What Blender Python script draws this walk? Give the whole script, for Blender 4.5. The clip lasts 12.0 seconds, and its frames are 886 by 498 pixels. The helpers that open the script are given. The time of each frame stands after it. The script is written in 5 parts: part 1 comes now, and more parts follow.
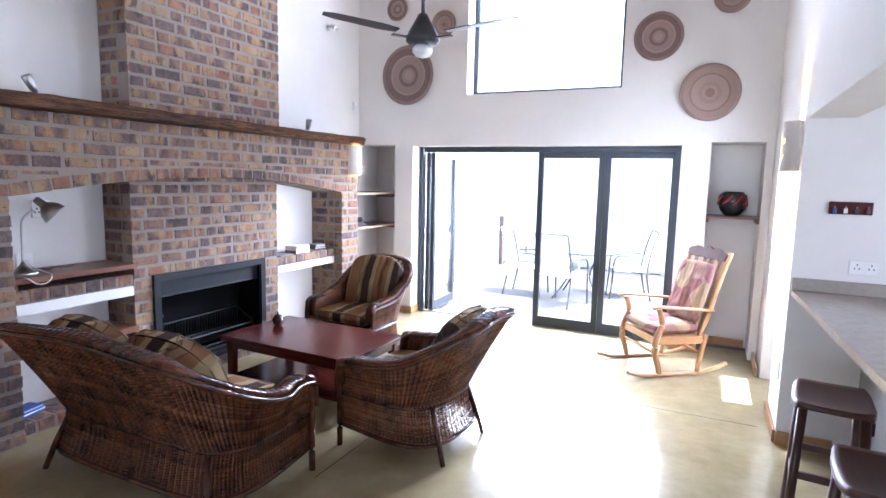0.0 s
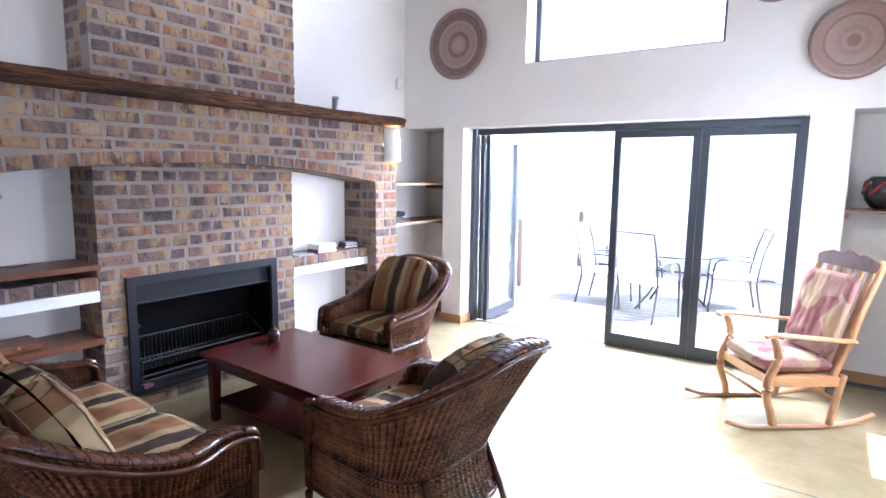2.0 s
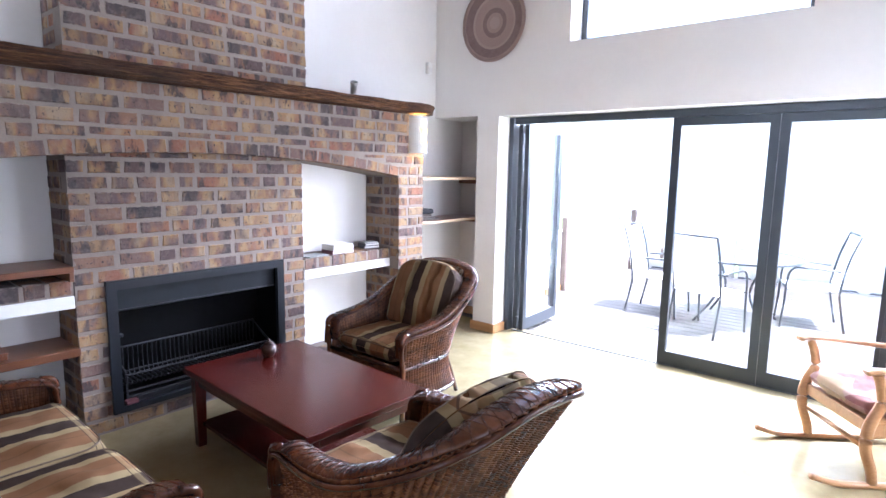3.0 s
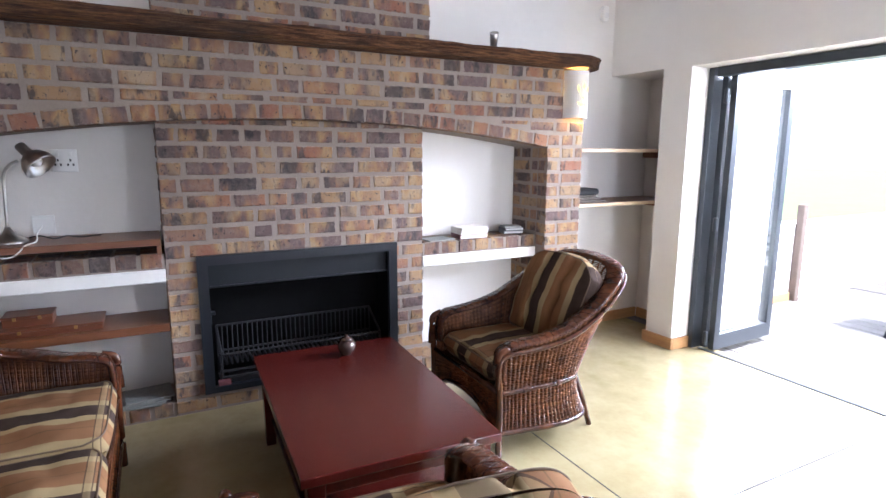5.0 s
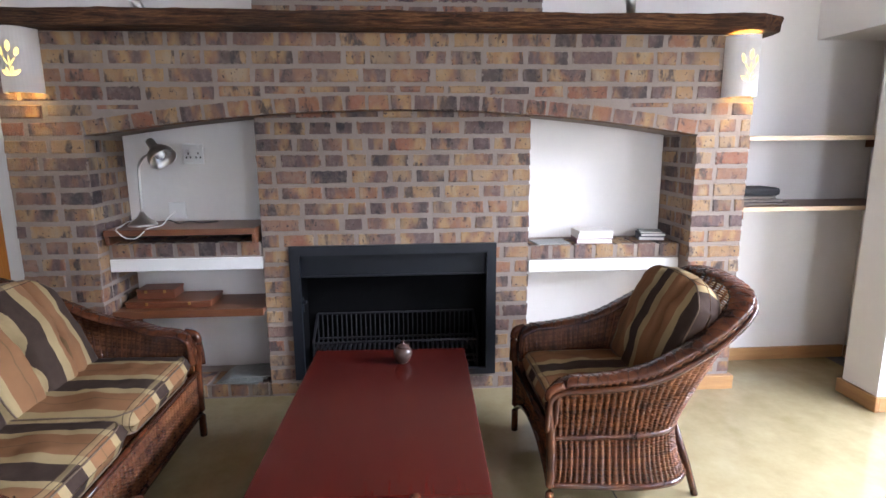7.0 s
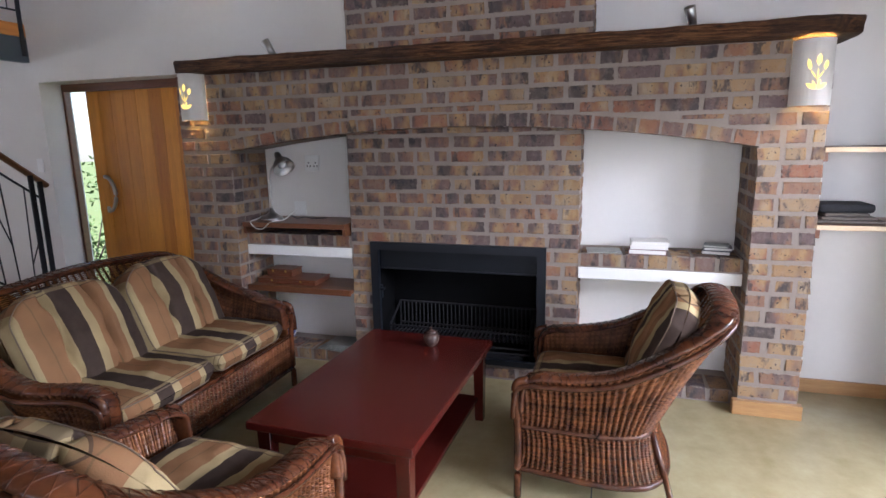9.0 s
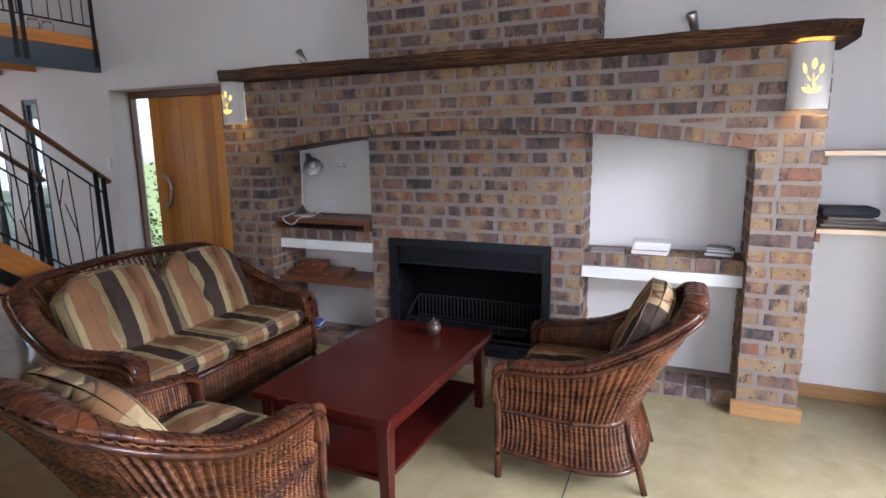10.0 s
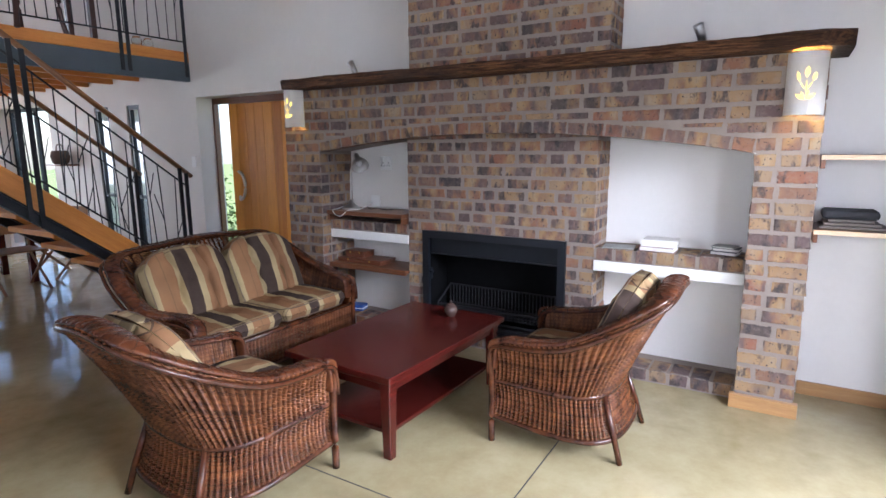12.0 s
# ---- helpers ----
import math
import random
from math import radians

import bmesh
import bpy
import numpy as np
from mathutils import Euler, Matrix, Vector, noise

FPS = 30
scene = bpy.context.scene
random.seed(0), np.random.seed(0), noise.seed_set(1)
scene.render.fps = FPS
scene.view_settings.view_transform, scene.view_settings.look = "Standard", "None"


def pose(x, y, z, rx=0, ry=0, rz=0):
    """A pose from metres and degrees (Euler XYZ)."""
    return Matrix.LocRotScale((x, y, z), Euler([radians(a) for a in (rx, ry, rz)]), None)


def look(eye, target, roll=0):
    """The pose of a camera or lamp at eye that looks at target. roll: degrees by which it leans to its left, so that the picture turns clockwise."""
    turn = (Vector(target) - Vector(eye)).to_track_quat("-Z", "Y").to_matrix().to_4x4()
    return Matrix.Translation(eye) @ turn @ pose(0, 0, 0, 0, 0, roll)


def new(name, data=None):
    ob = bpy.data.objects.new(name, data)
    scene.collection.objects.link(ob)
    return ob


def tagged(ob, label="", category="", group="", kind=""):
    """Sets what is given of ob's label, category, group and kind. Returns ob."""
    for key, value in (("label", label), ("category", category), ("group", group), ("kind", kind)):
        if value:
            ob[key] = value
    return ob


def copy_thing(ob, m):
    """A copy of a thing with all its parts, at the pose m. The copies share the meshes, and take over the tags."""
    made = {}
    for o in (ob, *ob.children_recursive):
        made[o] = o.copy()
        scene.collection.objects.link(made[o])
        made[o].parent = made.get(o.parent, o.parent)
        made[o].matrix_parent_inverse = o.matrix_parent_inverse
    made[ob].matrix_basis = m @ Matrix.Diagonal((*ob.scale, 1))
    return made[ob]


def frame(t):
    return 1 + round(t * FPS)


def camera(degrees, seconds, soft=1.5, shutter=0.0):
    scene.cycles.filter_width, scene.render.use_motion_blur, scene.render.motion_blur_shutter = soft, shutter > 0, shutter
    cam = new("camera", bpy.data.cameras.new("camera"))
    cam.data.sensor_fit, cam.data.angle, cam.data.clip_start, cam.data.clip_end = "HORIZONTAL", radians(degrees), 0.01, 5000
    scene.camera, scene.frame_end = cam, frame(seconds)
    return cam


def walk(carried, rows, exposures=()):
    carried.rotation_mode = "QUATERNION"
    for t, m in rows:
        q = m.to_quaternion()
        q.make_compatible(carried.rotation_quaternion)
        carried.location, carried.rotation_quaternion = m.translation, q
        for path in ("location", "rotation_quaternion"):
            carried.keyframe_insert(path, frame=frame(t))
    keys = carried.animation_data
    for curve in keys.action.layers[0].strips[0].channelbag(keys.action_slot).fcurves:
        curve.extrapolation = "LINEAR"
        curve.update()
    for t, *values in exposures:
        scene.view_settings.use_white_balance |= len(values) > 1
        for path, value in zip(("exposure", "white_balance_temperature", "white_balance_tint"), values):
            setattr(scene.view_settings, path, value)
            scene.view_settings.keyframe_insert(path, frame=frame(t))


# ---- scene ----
cam = camera(76.4, 12.0)
PATH = [
    (0, (1.314, 4.633, 1.665), (0.461, 6.425, 1.418), 1.3),
    (0.5, (1.273, 4.861, 1.64), (0.367, 6.627, 1.387), 1.3),
    (1, (1.235, 5.129, 1.634), (0.279, 6.866, 1.375), 1.2),
    (1.5, (1.238, 5.444, 1.617), (0.211, 7.14, 1.351), 1.1),
    (2, (1.212, 5.732, 1.581), (0.079, 7.359, 1.316), 0.8),
    (2.5, (1.119, 6.025, 1.571), (-0.081, 7.601, 1.3), 0.9),
    (4.5, (0.837, 7.016, 1.496), (-0.778, 8.148, 1.168), 0.5),
    (5, (0.822, 7.276, 1.473), (-0.927, 8.181, 1.125), 0.3),
    (5.5, (0.816, 7.518, 1.469), (-1.011, 8.243, 1.099), 0.2),
    (6, (0.754, 7.701, 1.497), (-1.129, 8.258, 1.116), -0.0),
    (6.5, (0.733, 7.911, 1.486), (-1.201, 8.252, 1.107), -0.3),
    (7, (0.7, 8.105, 1.473), (-1.258, 8.243, 1.094), -0.4),
    (7.5, (0.773, 8.32, 1.529), (-1.187, 8.24, 1.138), -0.7),
    (9.5, (1.017, 9.221, 1.563), (-0.824, 8.536, 1.188), -1.0),
    (10, (1.064, 9.39, 1.552), (-0.742, 8.613, 1.183), -0.9),
    (10.5, (1.125, 9.517, 1.558), (-0.644, 8.658, 1.192), -0.8),
    (11, (1.162, 9.627, 1.552), (-0.575, 8.704, 1.189), -0.7),
    (11.5, (1.201, 9.76, 1.545), (-0.5, 8.77, 1.185), -0.6),
    (12, (1.249, 9.879, 1.537), (-0.435, 8.86, 1.182), -0.4),
]
EXPOSURES = [(0.0, 2.9, 5350, 21), (2.5, 2.85, 5400, 21), (4.5, 2.66, 5700, 19), (6.0, 2.44, 5850, 19), (7.5, 2.30, 5900, 19), (9.5, 1.74, 5850, 20), (10.5, 1.76, 5800, 20), (12.0, 2.0, 5750, 19)]
walk(cam, [(t, look(eye, target, roll)) for t, eye, target, roll in PATH], EXPOSURES)

# ---- world, sun, light in the openings ----
world = bpy.data.worlds.new("world")
scene.world = world
world.use_nodes = True
SUN_UP, SUN_TURN = radians(71), radians(88)
wn = world.node_tree.nodes
sky = wn.new("ShaderNodeTexSky")
sky.sky_type = 'NISHITA'
sky.sun_disc = False
sky.sun_elevation, sky.sun_rotation = SUN_UP, SUN_TURN
wn["Background"].inputs["Strength"].default_value = 0.115
world.node_tree.links.new(sky.outputs["Color"], wn["Background"].inputs["Color"])


def lamp(name, kind, m, energy, colour=(1, 1, 1), size=None):
    data = bpy.data.lights.new(name, kind)
    data.energy, data.color = energy, colour
    if kind == 'AREA':
        data.shape = 'RECTANGLE'
        data.size, data.size_y = size
    elif kind == 'SUN':
        data.angle = size
    else:
        data.shadow_soft_size = size
    ob = new(name, data)
    ob.matrix_world = m
    return ob


lamp("sun", 'SUN', look((math.sin(SUN_TURN) * 10, math.cos(SUN_TURN) * 10, math.tan(SUN_UP) * 10), (0, 0, 0)), 5.0, (1, 0.95, 0.87), radians(0.5))
# sky light standing in the window openings, plus two fill lamps over the deck
DAY = (0.93, 0.97, 1.0)
lamp("sky_upper_window", 'AREA', look((-0.46, 11.02, 3.35), (-0.46, 8.0, 2.2)), 2, DAY, (1.6, 1.4))
# added lamp hidden above the deck, aimed in through the folding doors
lamp("patio_fill", 'AREA', look((-0.5, 13.2, 2.62), (-0.6, 9.6, 0.3)), 205, DAY, (4.4, 0.7))
# second added lamp beside the deck, brightens the shelf alcove and its wall
lamp("patio_side_fill", 'AREA', look((3.2, 12.3, 1.7), (-2.6, 10.4, 0.9)), 48, DAY, (1.6, 1.6))
lamp("sky_east_window", 'AREA', look((2.3, 9.73, 1.55), (1.0, 9.73, 0.9)), 9, DAY, (0.7, 0.95))
# the kitchen window is unseen, assumed as a source of light on that side
lamp("sky_kitchen_window", 'AREA', look((4.35, 6.4, 1.6), (1.0, 6.6, 1.0)), 9, DAY, (2.4, 1.0))
lamp("sky_south_window", 'AREA', look((-0.6, -0.72, 1.5), (-0.6, 3.0, 1.0)), 18, DAY, (2.6, 1.2))
lamp("sky_loft_window", 'AREA', look((-0.6, -0.72, 3.5), (-0.6, 3.0, 2.8)), 8, DAY, (2.0, 0.9))


# ---- materials ----
def shader(name, rough=0.6, metal=0.0, spec=0.5):
    m = bpy.data.materials.new(name)
    m.use_nodes = True
    b = m.node_tree.nodes["Principled BSDF"]
    b.inputs["Roughness"].default_value = rough
    b.inputs["Metallic"].default_value = metal
    b.inputs["Specular IOR Level"].default_value = spec
    return m, m.node_tree.nodes, m.node_tree.links, b


def noise_node(n, l, scale, detail=4, rough=0.55, vector=None):
    t = n.new("ShaderNodeTexNoise")
    t.inputs["Scale"].default_value = scale
    t.inputs["Detail"].default_value = detail
    t.inputs["Roughness"].default_value = rough
    if vector is not None:
        l.new(vector, t.inputs["Vector"])
    return t.outputs["Fac"]


def ramp(n, l, fac, stops, mode='LINEAR'):
    r = n.new("ShaderNodeValToRGB")
    r.color_ramp.interpolation = mode
    e = r.color_ramp.elements
    while len(e) < len(stops):
        e.new(0.5)
    for k, (p, c) in zip(e, stops):
        k.position, k.color = p, (*c, 1)
    l.new(fac, r.inputs["Fac"])
    return r.outputs["Color"]


def blend(n, l, fac, a, b, mode='MIX'):
    x = n.new("ShaderNodeMix")
    x.data_type, x.blend_type = 'RGBA', mode
    for sock, v in ((x.inputs["Factor"], fac), (x.inputs["A"], a), (x.inputs["B"], b)):
        if isinstance(v, tuple):
            sock.default_value = (*v, 1)
        elif isinstance(v, (int, float)):
            sock.default_value = v
        else:
            l.new(v, sock)
    return x.outputs["Result"]


def bump(n, l, b, height, strength, distance=0.01):
    k = n.new("ShaderNodeBump")
    k.inputs["Strength"].default_value = strength
    k.inputs["Distance"].default_value = distance
    l.new(height, k.inputs["Height"])
    l.new(k.outputs["Normal"], b.inputs["Normal"])


def coords(n, kind="Object"):
    return n.new("ShaderNodeTexCoord").outputs[kind]


def stretch(n, l, vector, sx, sy, sz):
    m = n.new("ShaderNodeMapping")
    m.inputs["Scale"].default_value = (sx, sy, sz)
    l.new(vector, m.inputs["Vector"])
    return m.outputs["Vector"]


def place(n):
    return n.new("ShaderNodeNewGeometry").outputs["Position"]


def plain(name, a, b, rough=0.6, scale=8.0, metal=0.0, relief=0.15, fine=60.0, spec=0.5):
    """Two tones mixed by a coarse and a fine noise, with fine relief."""
    m, n, l, p = shader(name, rough, metal, spec)
    at = place(n)
    coarse, grain = noise_node(n, l, scale, 5, 0.6, at), noise_node(n, l, fine, 3, 0.6, at)
    l.new(blend(n, l, ramp(n, l, coarse, [(0.3, (0, 0, 0)), (0.7, (1, 1, 1))]), blend(n, l, grain, a, b), b), p.inputs["Base Color"])
    bump(n, l, p, grain, relief, 0.004)
    return m


def wood(name, dark, light, rough=0.35, along="X", scale=3.0, relief=0.12, varied=False):
    """Grain drawn out along one local axis."""
    m, n, l, p = shader(name, rough)
    s = {"X": (0.6, 9, 9), "Y": (9, 0.6, 9), "Z": (9, 9, 0.6)}[along]
    at = stretch(n, l, coords(n), *s)
    g = noise_node(n, l, scale, 6, 0.65, at)
    f = noise_node(n, l, scale * 7, 4, 0.6, at)
    c = blend(n, l, 0.35, ramp(n, l, g, [(0.3, dark), (0.7, light)]), ramp(n, l, f, [(0.35, dark), (0.65, light)]))
    if varied:
        info = n.new("ShaderNodeObjectInfo").outputs["Random"]
        c = blend(n, l, 0.55, c, ramp(n, l, info, [(0.0, dark), (1.0, light)]))
    l.new(c, p.inputs["Base Color"])
    bump(n, l, p, f, relief, 0.003)
    return m


def glowing(name, colour, strength):
    m, n, l, p = shader(name)
    p.inputs["Base Color"].default_value = (*colour, 1)
    p.inputs["Emission Color"].default_value = (*colour, 1)
    p.inputs["Emission Strength"].default_value = strength
    return m


def glass_material():
    m, n, l, p = shader("window_glass", 0.0)
    p.inputs["Base Color"].default_value = (0.97, 0.99, 0.98, 1)
    p.inputs["Transmission Weight"].default_value = 1.0
    p.inputs["IOR"].default_value = 1.45
    return m


def brick_material():
    m, n, l, p = shader("clay_brick", 0.85, 0, 0.25)
    info = n.new("ShaderNodeObjectInfo").outputs["Random"]
    at = place(n)
    shades = [(0.0, (0.24, 0.105, 0.066)), (0.10, (0.165, 0.102, 0.083)), (0.20, (0.29, 0.178, 0.092)), (0.32, (0.115, 0.078, 0.073)), (0.42, (0.225, 0.125, 0.083)),
              (0.52, (0.32, 0.205, 0.110)), (0.62, (0.072, 0.056, 0.056)), (0.72, (0.25, 0.122, 0.072)), (0.82, (0.125, 0.085, 0.082)), (0.91, (0.27, 0.185, 0.115))]
    base = ramp(n, l, info, shades, 'CONSTANT')
    # fire marks: each brick changes colour along its length
    shift = n.new("ShaderNodeVectorMath")
    shift.operation = 'MULTIPLY_ADD'
    l.new(info, shift.inputs[0])
    shift.inputs[1].default_value = (37, 53, 71)
    l.new(at, shift.inputs[2])
    along = stretch(n, l, shift.outputs[0], 1, 1, 0.45)
    mark = noise_node(n, l, 8.5, 3, 0.5, along)
    second = ramp(n, l, mark, [(0.32, (0.062, 0.052, 0.055)), (0.43, (0.135, 0.092, 0.085)), (0.50, (0.24, 0.130, 0.078)), (0.57, (0.33, 0.205, 0.095)), (0.68, (0.34, 0.255, 0.165))])
    c = blend(n, l, ramp(n, l, noise_node(n, l, 7, 3, 0.5, along), [(0.42, (0.05, 0.05, 0.05)), (0.56, (0.9, 0.9, 0.9))]), base, second)
    burnt = ramp(n, l, noise_node(n, l, 13, 4, 0.6, along), [(0.56, (0, 0, 0)), (0.64, (0.85, 0.85, 0.85))])
    c = blend(n, l, burnt, c, (0.048, 0.042, 0.046))
    spots = ramp(n, l, noise_node(n, l, 46, 3, 0.7, at), [(0.345, (1, 1, 1)), (0.37, (0, 0, 0))])
    c = blend(n, l, spots, c, (0.05, 0.04, 0.04))
    dust = ramp(n, l, noise_node(n, l, 30, 5, 0.7, at), [(0.48, (0, 0, 0)), (0.75, (1, 1, 1))])
    c = blend(n, l, blend(n, l, 0.42, (0, 0, 0), dust), c, (0.27, 0.215, 0.175))
    # mortar smeared over the arrises
    gen = n.new("ShaderNodeSeparateXYZ")
    l.new(coords(n, "Generated"), gen.inputs[0])

    def arith(op, a, b):
        k = n.new("ShaderNodeMath")
        k.operation = op
        for sock, v in zip(k.inputs, (a, b)):
            if isinstance(v, (int, float)):
                sock.default_value = v
            else:
                l.new(v, sock)
        return k.outputs[0]
    ends = arith('MULTIPLY', arith('SUBTRACT', arith('ABSOLUTE', arith('SUBTRACT', gen.outputs["Y"], .5), 0), .425), 12.0)
    beds = arith('MULTIPLY', arith('SUBTRACT', arith('ABSOLUTE', arith('SUBTRACT', gen.outputs["Z"], .5), 0), .34), 5.5)
    edge = arith('ADD', arith('MAXIMUM', ends, beds), arith('MULTIPLY', arith('SUBTRACT', noise_node(n, l, 38, 5, 0.7, at), .5), 3.2))
    smear = ramp(n, l, arith('MULTIPLY', edge, arith('GREATER_THAN', gen.outputs["X"], .90)), [(0.55, (0, 0, 0)), (0.75, (1, 1, 1))])
    c = blend(n, l, blend(n, l, 0.85, (0, 0, 0), smear), c, (0.262, 0.216, 0.184))
    l.new(c, p.inputs["Base Color"])
    bump(n, l, p, noise_node(n, l, 60, 6, 0.75, at), 0.8, 0.008)
    return m


def floor_material():
    m, n, l, p = shader("screed", 0.14, 0, 0.55)
    at = place(n)
    cloud = noise_node(n, l, 1.3, 6, 0.62, at)
    mott = noise_node(n, l, 6.0, 6, 0.65, at)
    c = ramp(n, l, cloud, [(0.3, (0.235, 0.182, 0.085)), (0.5, (0.33, 0.27, 0.143)), (0.72, (0.41, 0.355, 0.21))])
    c = blend(n, l, 0.4, c, ramp(n, l, mott, [(0.3, (0.22, 0.175, 0.09)), (0.7, (0.39, 0.35, 0.225))]))
    l.new(c, p.inputs["Base Color"])
    l.new(ramp(n, l, noise_node(n, l, 3.1, 5, 0.6, at), [(0.3, (0.06, 0.06, 0.06)), (0.75, (0.17, 0.17, 0.17))]), p.inputs["Roughness"])
    bump(n, l, p, noise_node(n, l, 2.2, 3, 0.5, at), 0.035, 0.02)
    return m


def stripe_material():
    """Woven upholstery: broad stripes across local x, tan cross lines, weave."""
    m, n, l, p = shader("striped_fabric", 0.9, 0, 0.06)
    o = coords(n)
    sep = n.new("ShaderNodeSeparateXYZ")
    l.new(o, sep.inputs[0])
    fr = n.new("ShaderNodeMath")
    fr.operation = 'WRAP'
    l.new(sep.outputs["X"], fr.inputs[0])
    fr.inputs[1].default_value, fr.inputs[2].default_value = 0.31, 0.0
    ds = n.new("ShaderNodeMath")
    ds.operation = 'DIVIDE'
    l.new(fr.outputs[0], ds.inputs[0])
    ds.inputs[1].default_value = 0.31
    dark, cream, tan, sand = (0.032, 0.022, 0.021), (0.37, 0.285, 0.15), (0.25, 0.125, 0.058), (0.175, 0.10, 0.046)
    c = ramp(n, l, ds.outputs[0], [(0.0, dark), (0.29, cream), (0.42, tan), (0.61, sand), (0.63, tan), (0.85, cream)], 'CONSTANT')
    # cross weave near the front and back edges: a pale band between thin dark lines
    ab = n.new("ShaderNodeMath")
    ab.operation = 'ABSOLUTE'
    l.new(sep.outputs["Y"], ab.inputs[0])
    k, w = (0, 0, 0), (1, 1, 1)
    band = ramp(n, l, ab.outputs[0], [(0.0, k), (0.236, w), (0.256, k)], 'CONSTANT')
    line = ramp(n, l, ab.outputs[0], [(0.0, k), (0.231, w), (0.235, k), (0.257, w), (0.260, k)], 'CONSTANT')
    c = blend(n, l, blend(n, l, 0.45, k, band), c, cream)
    c = blend(n, l, blend(n, l, 0.8, k, line), c, (0.06, 0.04, 0.03))
    # soft shade of folds painted into the colour, placed by noise
    fold = ramp(n, l, noise_node(n, l, 5, 3, 0.5, o), [(0.35, (0.78, 0.76, 0.74)), (0.65, w)])
    c = blend(n, l, 1.0, c, fold, 'MULTIPLY')
    l.new(blend(n, l, blend(n, l, 0.3, k, noise_node(n, l, 14, 5, 0.65, o)), c, (0.17, 0.115, 0.075)), p.inputs["Base Color"])
    bump(n, l, p, noise_node(n, l, 220, 2, 0.5, o), 0.25, 0.002)
    return m


def wicker_material(name, dark, light, rough):
    m, n, l, p = shader(name, rough, 0, 0.5)
    at = place(n)
    c = ramp(n, l, noise_node(n, l, 11, 5, 0.6, at), [(0.34, dark), (0.66, light)])
    c = blend(n, l, blend(n, l, 0.5, (0, 0, 0), noise_node(n, l, 5, 3, 0.5, at)), c, dark)
    strand = n.new("ShaderNodeNewGeometry").outputs["Random Per Island"]
    c = blend(n, l, 1.0, c, ramp(n, l, strand, [(0.0, (0.6, 0.57, 0.55)), (0.5, (0.9, 0.9, 0.88)), (1.0, (1.3, 1.3, 1.27))]), 'MULTIPLY')
    l.new(c, p.inputs["Base Color"])
    bump(n, l, p, noise_node(n, l, 150, 3, 0.6, at), 0.35, 0.002)
    return m


def sleeper_material():
    m, n, l, p = shader("old_sleeper", 0.75, 0, 0.3)
    at = stretch(n, l, coords(n), 34, 2.0, 34)
    g = noise_node(n, l, 2.6, 8, 0.75, at)
    big = noise_node(n, l, 1.2, 3, 0.5, coords(n))
    c = ramp(n, l, g, [(0.36, (0.012, 0.007, 0.005)), (0.50, (0.10, 0.039, 0.015)), (0.66, (0.28, 0.13, 0.048))])
    l.new(blend(n, l, ramp(n, l, big, [(0.42, (0, 0, 0)), (0.6, (0.8, 0.8, 0.8))]), c, (0.035, 0.022, 0.016)), p.inputs["Base Color"])
    bump(n, l, p, g, 1.0, 0.03)
    return m


def basket_material(name, a, b, c3):
    """Rings of dyed grass round the local z axis."""
    m, n, l, p = shader(name, 0.8, 0, 0.2)
    o = coords(n)
    ln = n.new("ShaderNodeVectorMath")
    ln.operation = 'LENGTH'
    l.new(stretch(n, l, o, 1, 1, 0), ln.inputs[0])
    r = ln.outputs["Value"]
    col = ramp(n, l, r, [(0.0, c3), (0.16, b), (0.26, a), (0.38, b), (0.62, c3), (0.68, a), (0.9, b)], 'CONSTANT')
    l.new(blend(n, l, blend(n, l, 0.5, (0, 0, 0), noise_node(n, l, 9, 4, 0.6, o)), col, c3), p.inputs["Base Color"])
    w = n.new("ShaderNodeMath")
    w.operation = 'SINE'
    k = n.new("ShaderNodeMath")
    k.operation = 'MULTIPLY'
    l.new(r, k.inputs[0])
    k.inputs[1].default_value = 150
    l.new(k.outputs[0], w.inputs[0])
    bump(n, l, p, w.outputs[0], 0.5, 0.003)
    return m


def patch_material():
    """Faded patchwork print on the rocking chair's cushions."""
    m, n, l, p = shader("patchwork", 0.9, 0, 0.15)
    o = coords(n)
    v = n.new("ShaderNodeTexVoronoi")
    v.inputs["Scale"].default_value = 6.5
    l.new(o, v.inputs["Vector"])
    c = ramp(n, l, v.outputs["Color"], [(0.0, (0.20, 0.062, 0.06)), (0.3, (0.28, 0.145, 0.12)), (0.48, (0.34, 0.235, 0.125)), (0.6, (0.22, 0.08, 0.08)), (0.85, (0.36, 0.24, 0.20))], 'CONSTANT')
    l.new(blend(n, l, blend(n, l, 0.35, (0, 0, 0), noise_node(n, l, 12, 4, 0.6, o)), c, (0.50, 0.38, 0.32)), p.inputs["Base Color"])
    bump(n, l, p, noise_node(n, l, 160, 2, 0.5, o), 0.2, 0.002)
    return m


PLASTER = plain("plaster_paint", (0.76, 0.735, 0.70), (0.70, 0.675, 0.64), 0.85, 2.2, 0, 0.25, 26)
CEIL = wood("ceiling_boards", (0.15, 0.088, 0.045), (0.25, 0.155, 0.085), 0.6, "X")
WHITE = plain("white_paint", (0.80, 0.79, 0.76), (0.74, 0.73, 0.70), 0.55, 6)
MORTAR = plain("mortar", (0.315, 0.262, 0.226), (0.225, 0.187, 0.160), 0.95, 7, 0, 0.8, 90)
BRICK = brick_material()
FLOOR = floor_material()
JOINT = plain("floor_joint", (0.05, 0.045, 0.04), (0.03, 0.03, 0.028), 0.7)
SLEEPER = sleeper_material()
STEEL = plain("black_steel", (0.0045, 0.006, 0.009), (0.007, 0.009, 0.013), 0.42, 9, 0.0, 0.1, 60, 0.4)
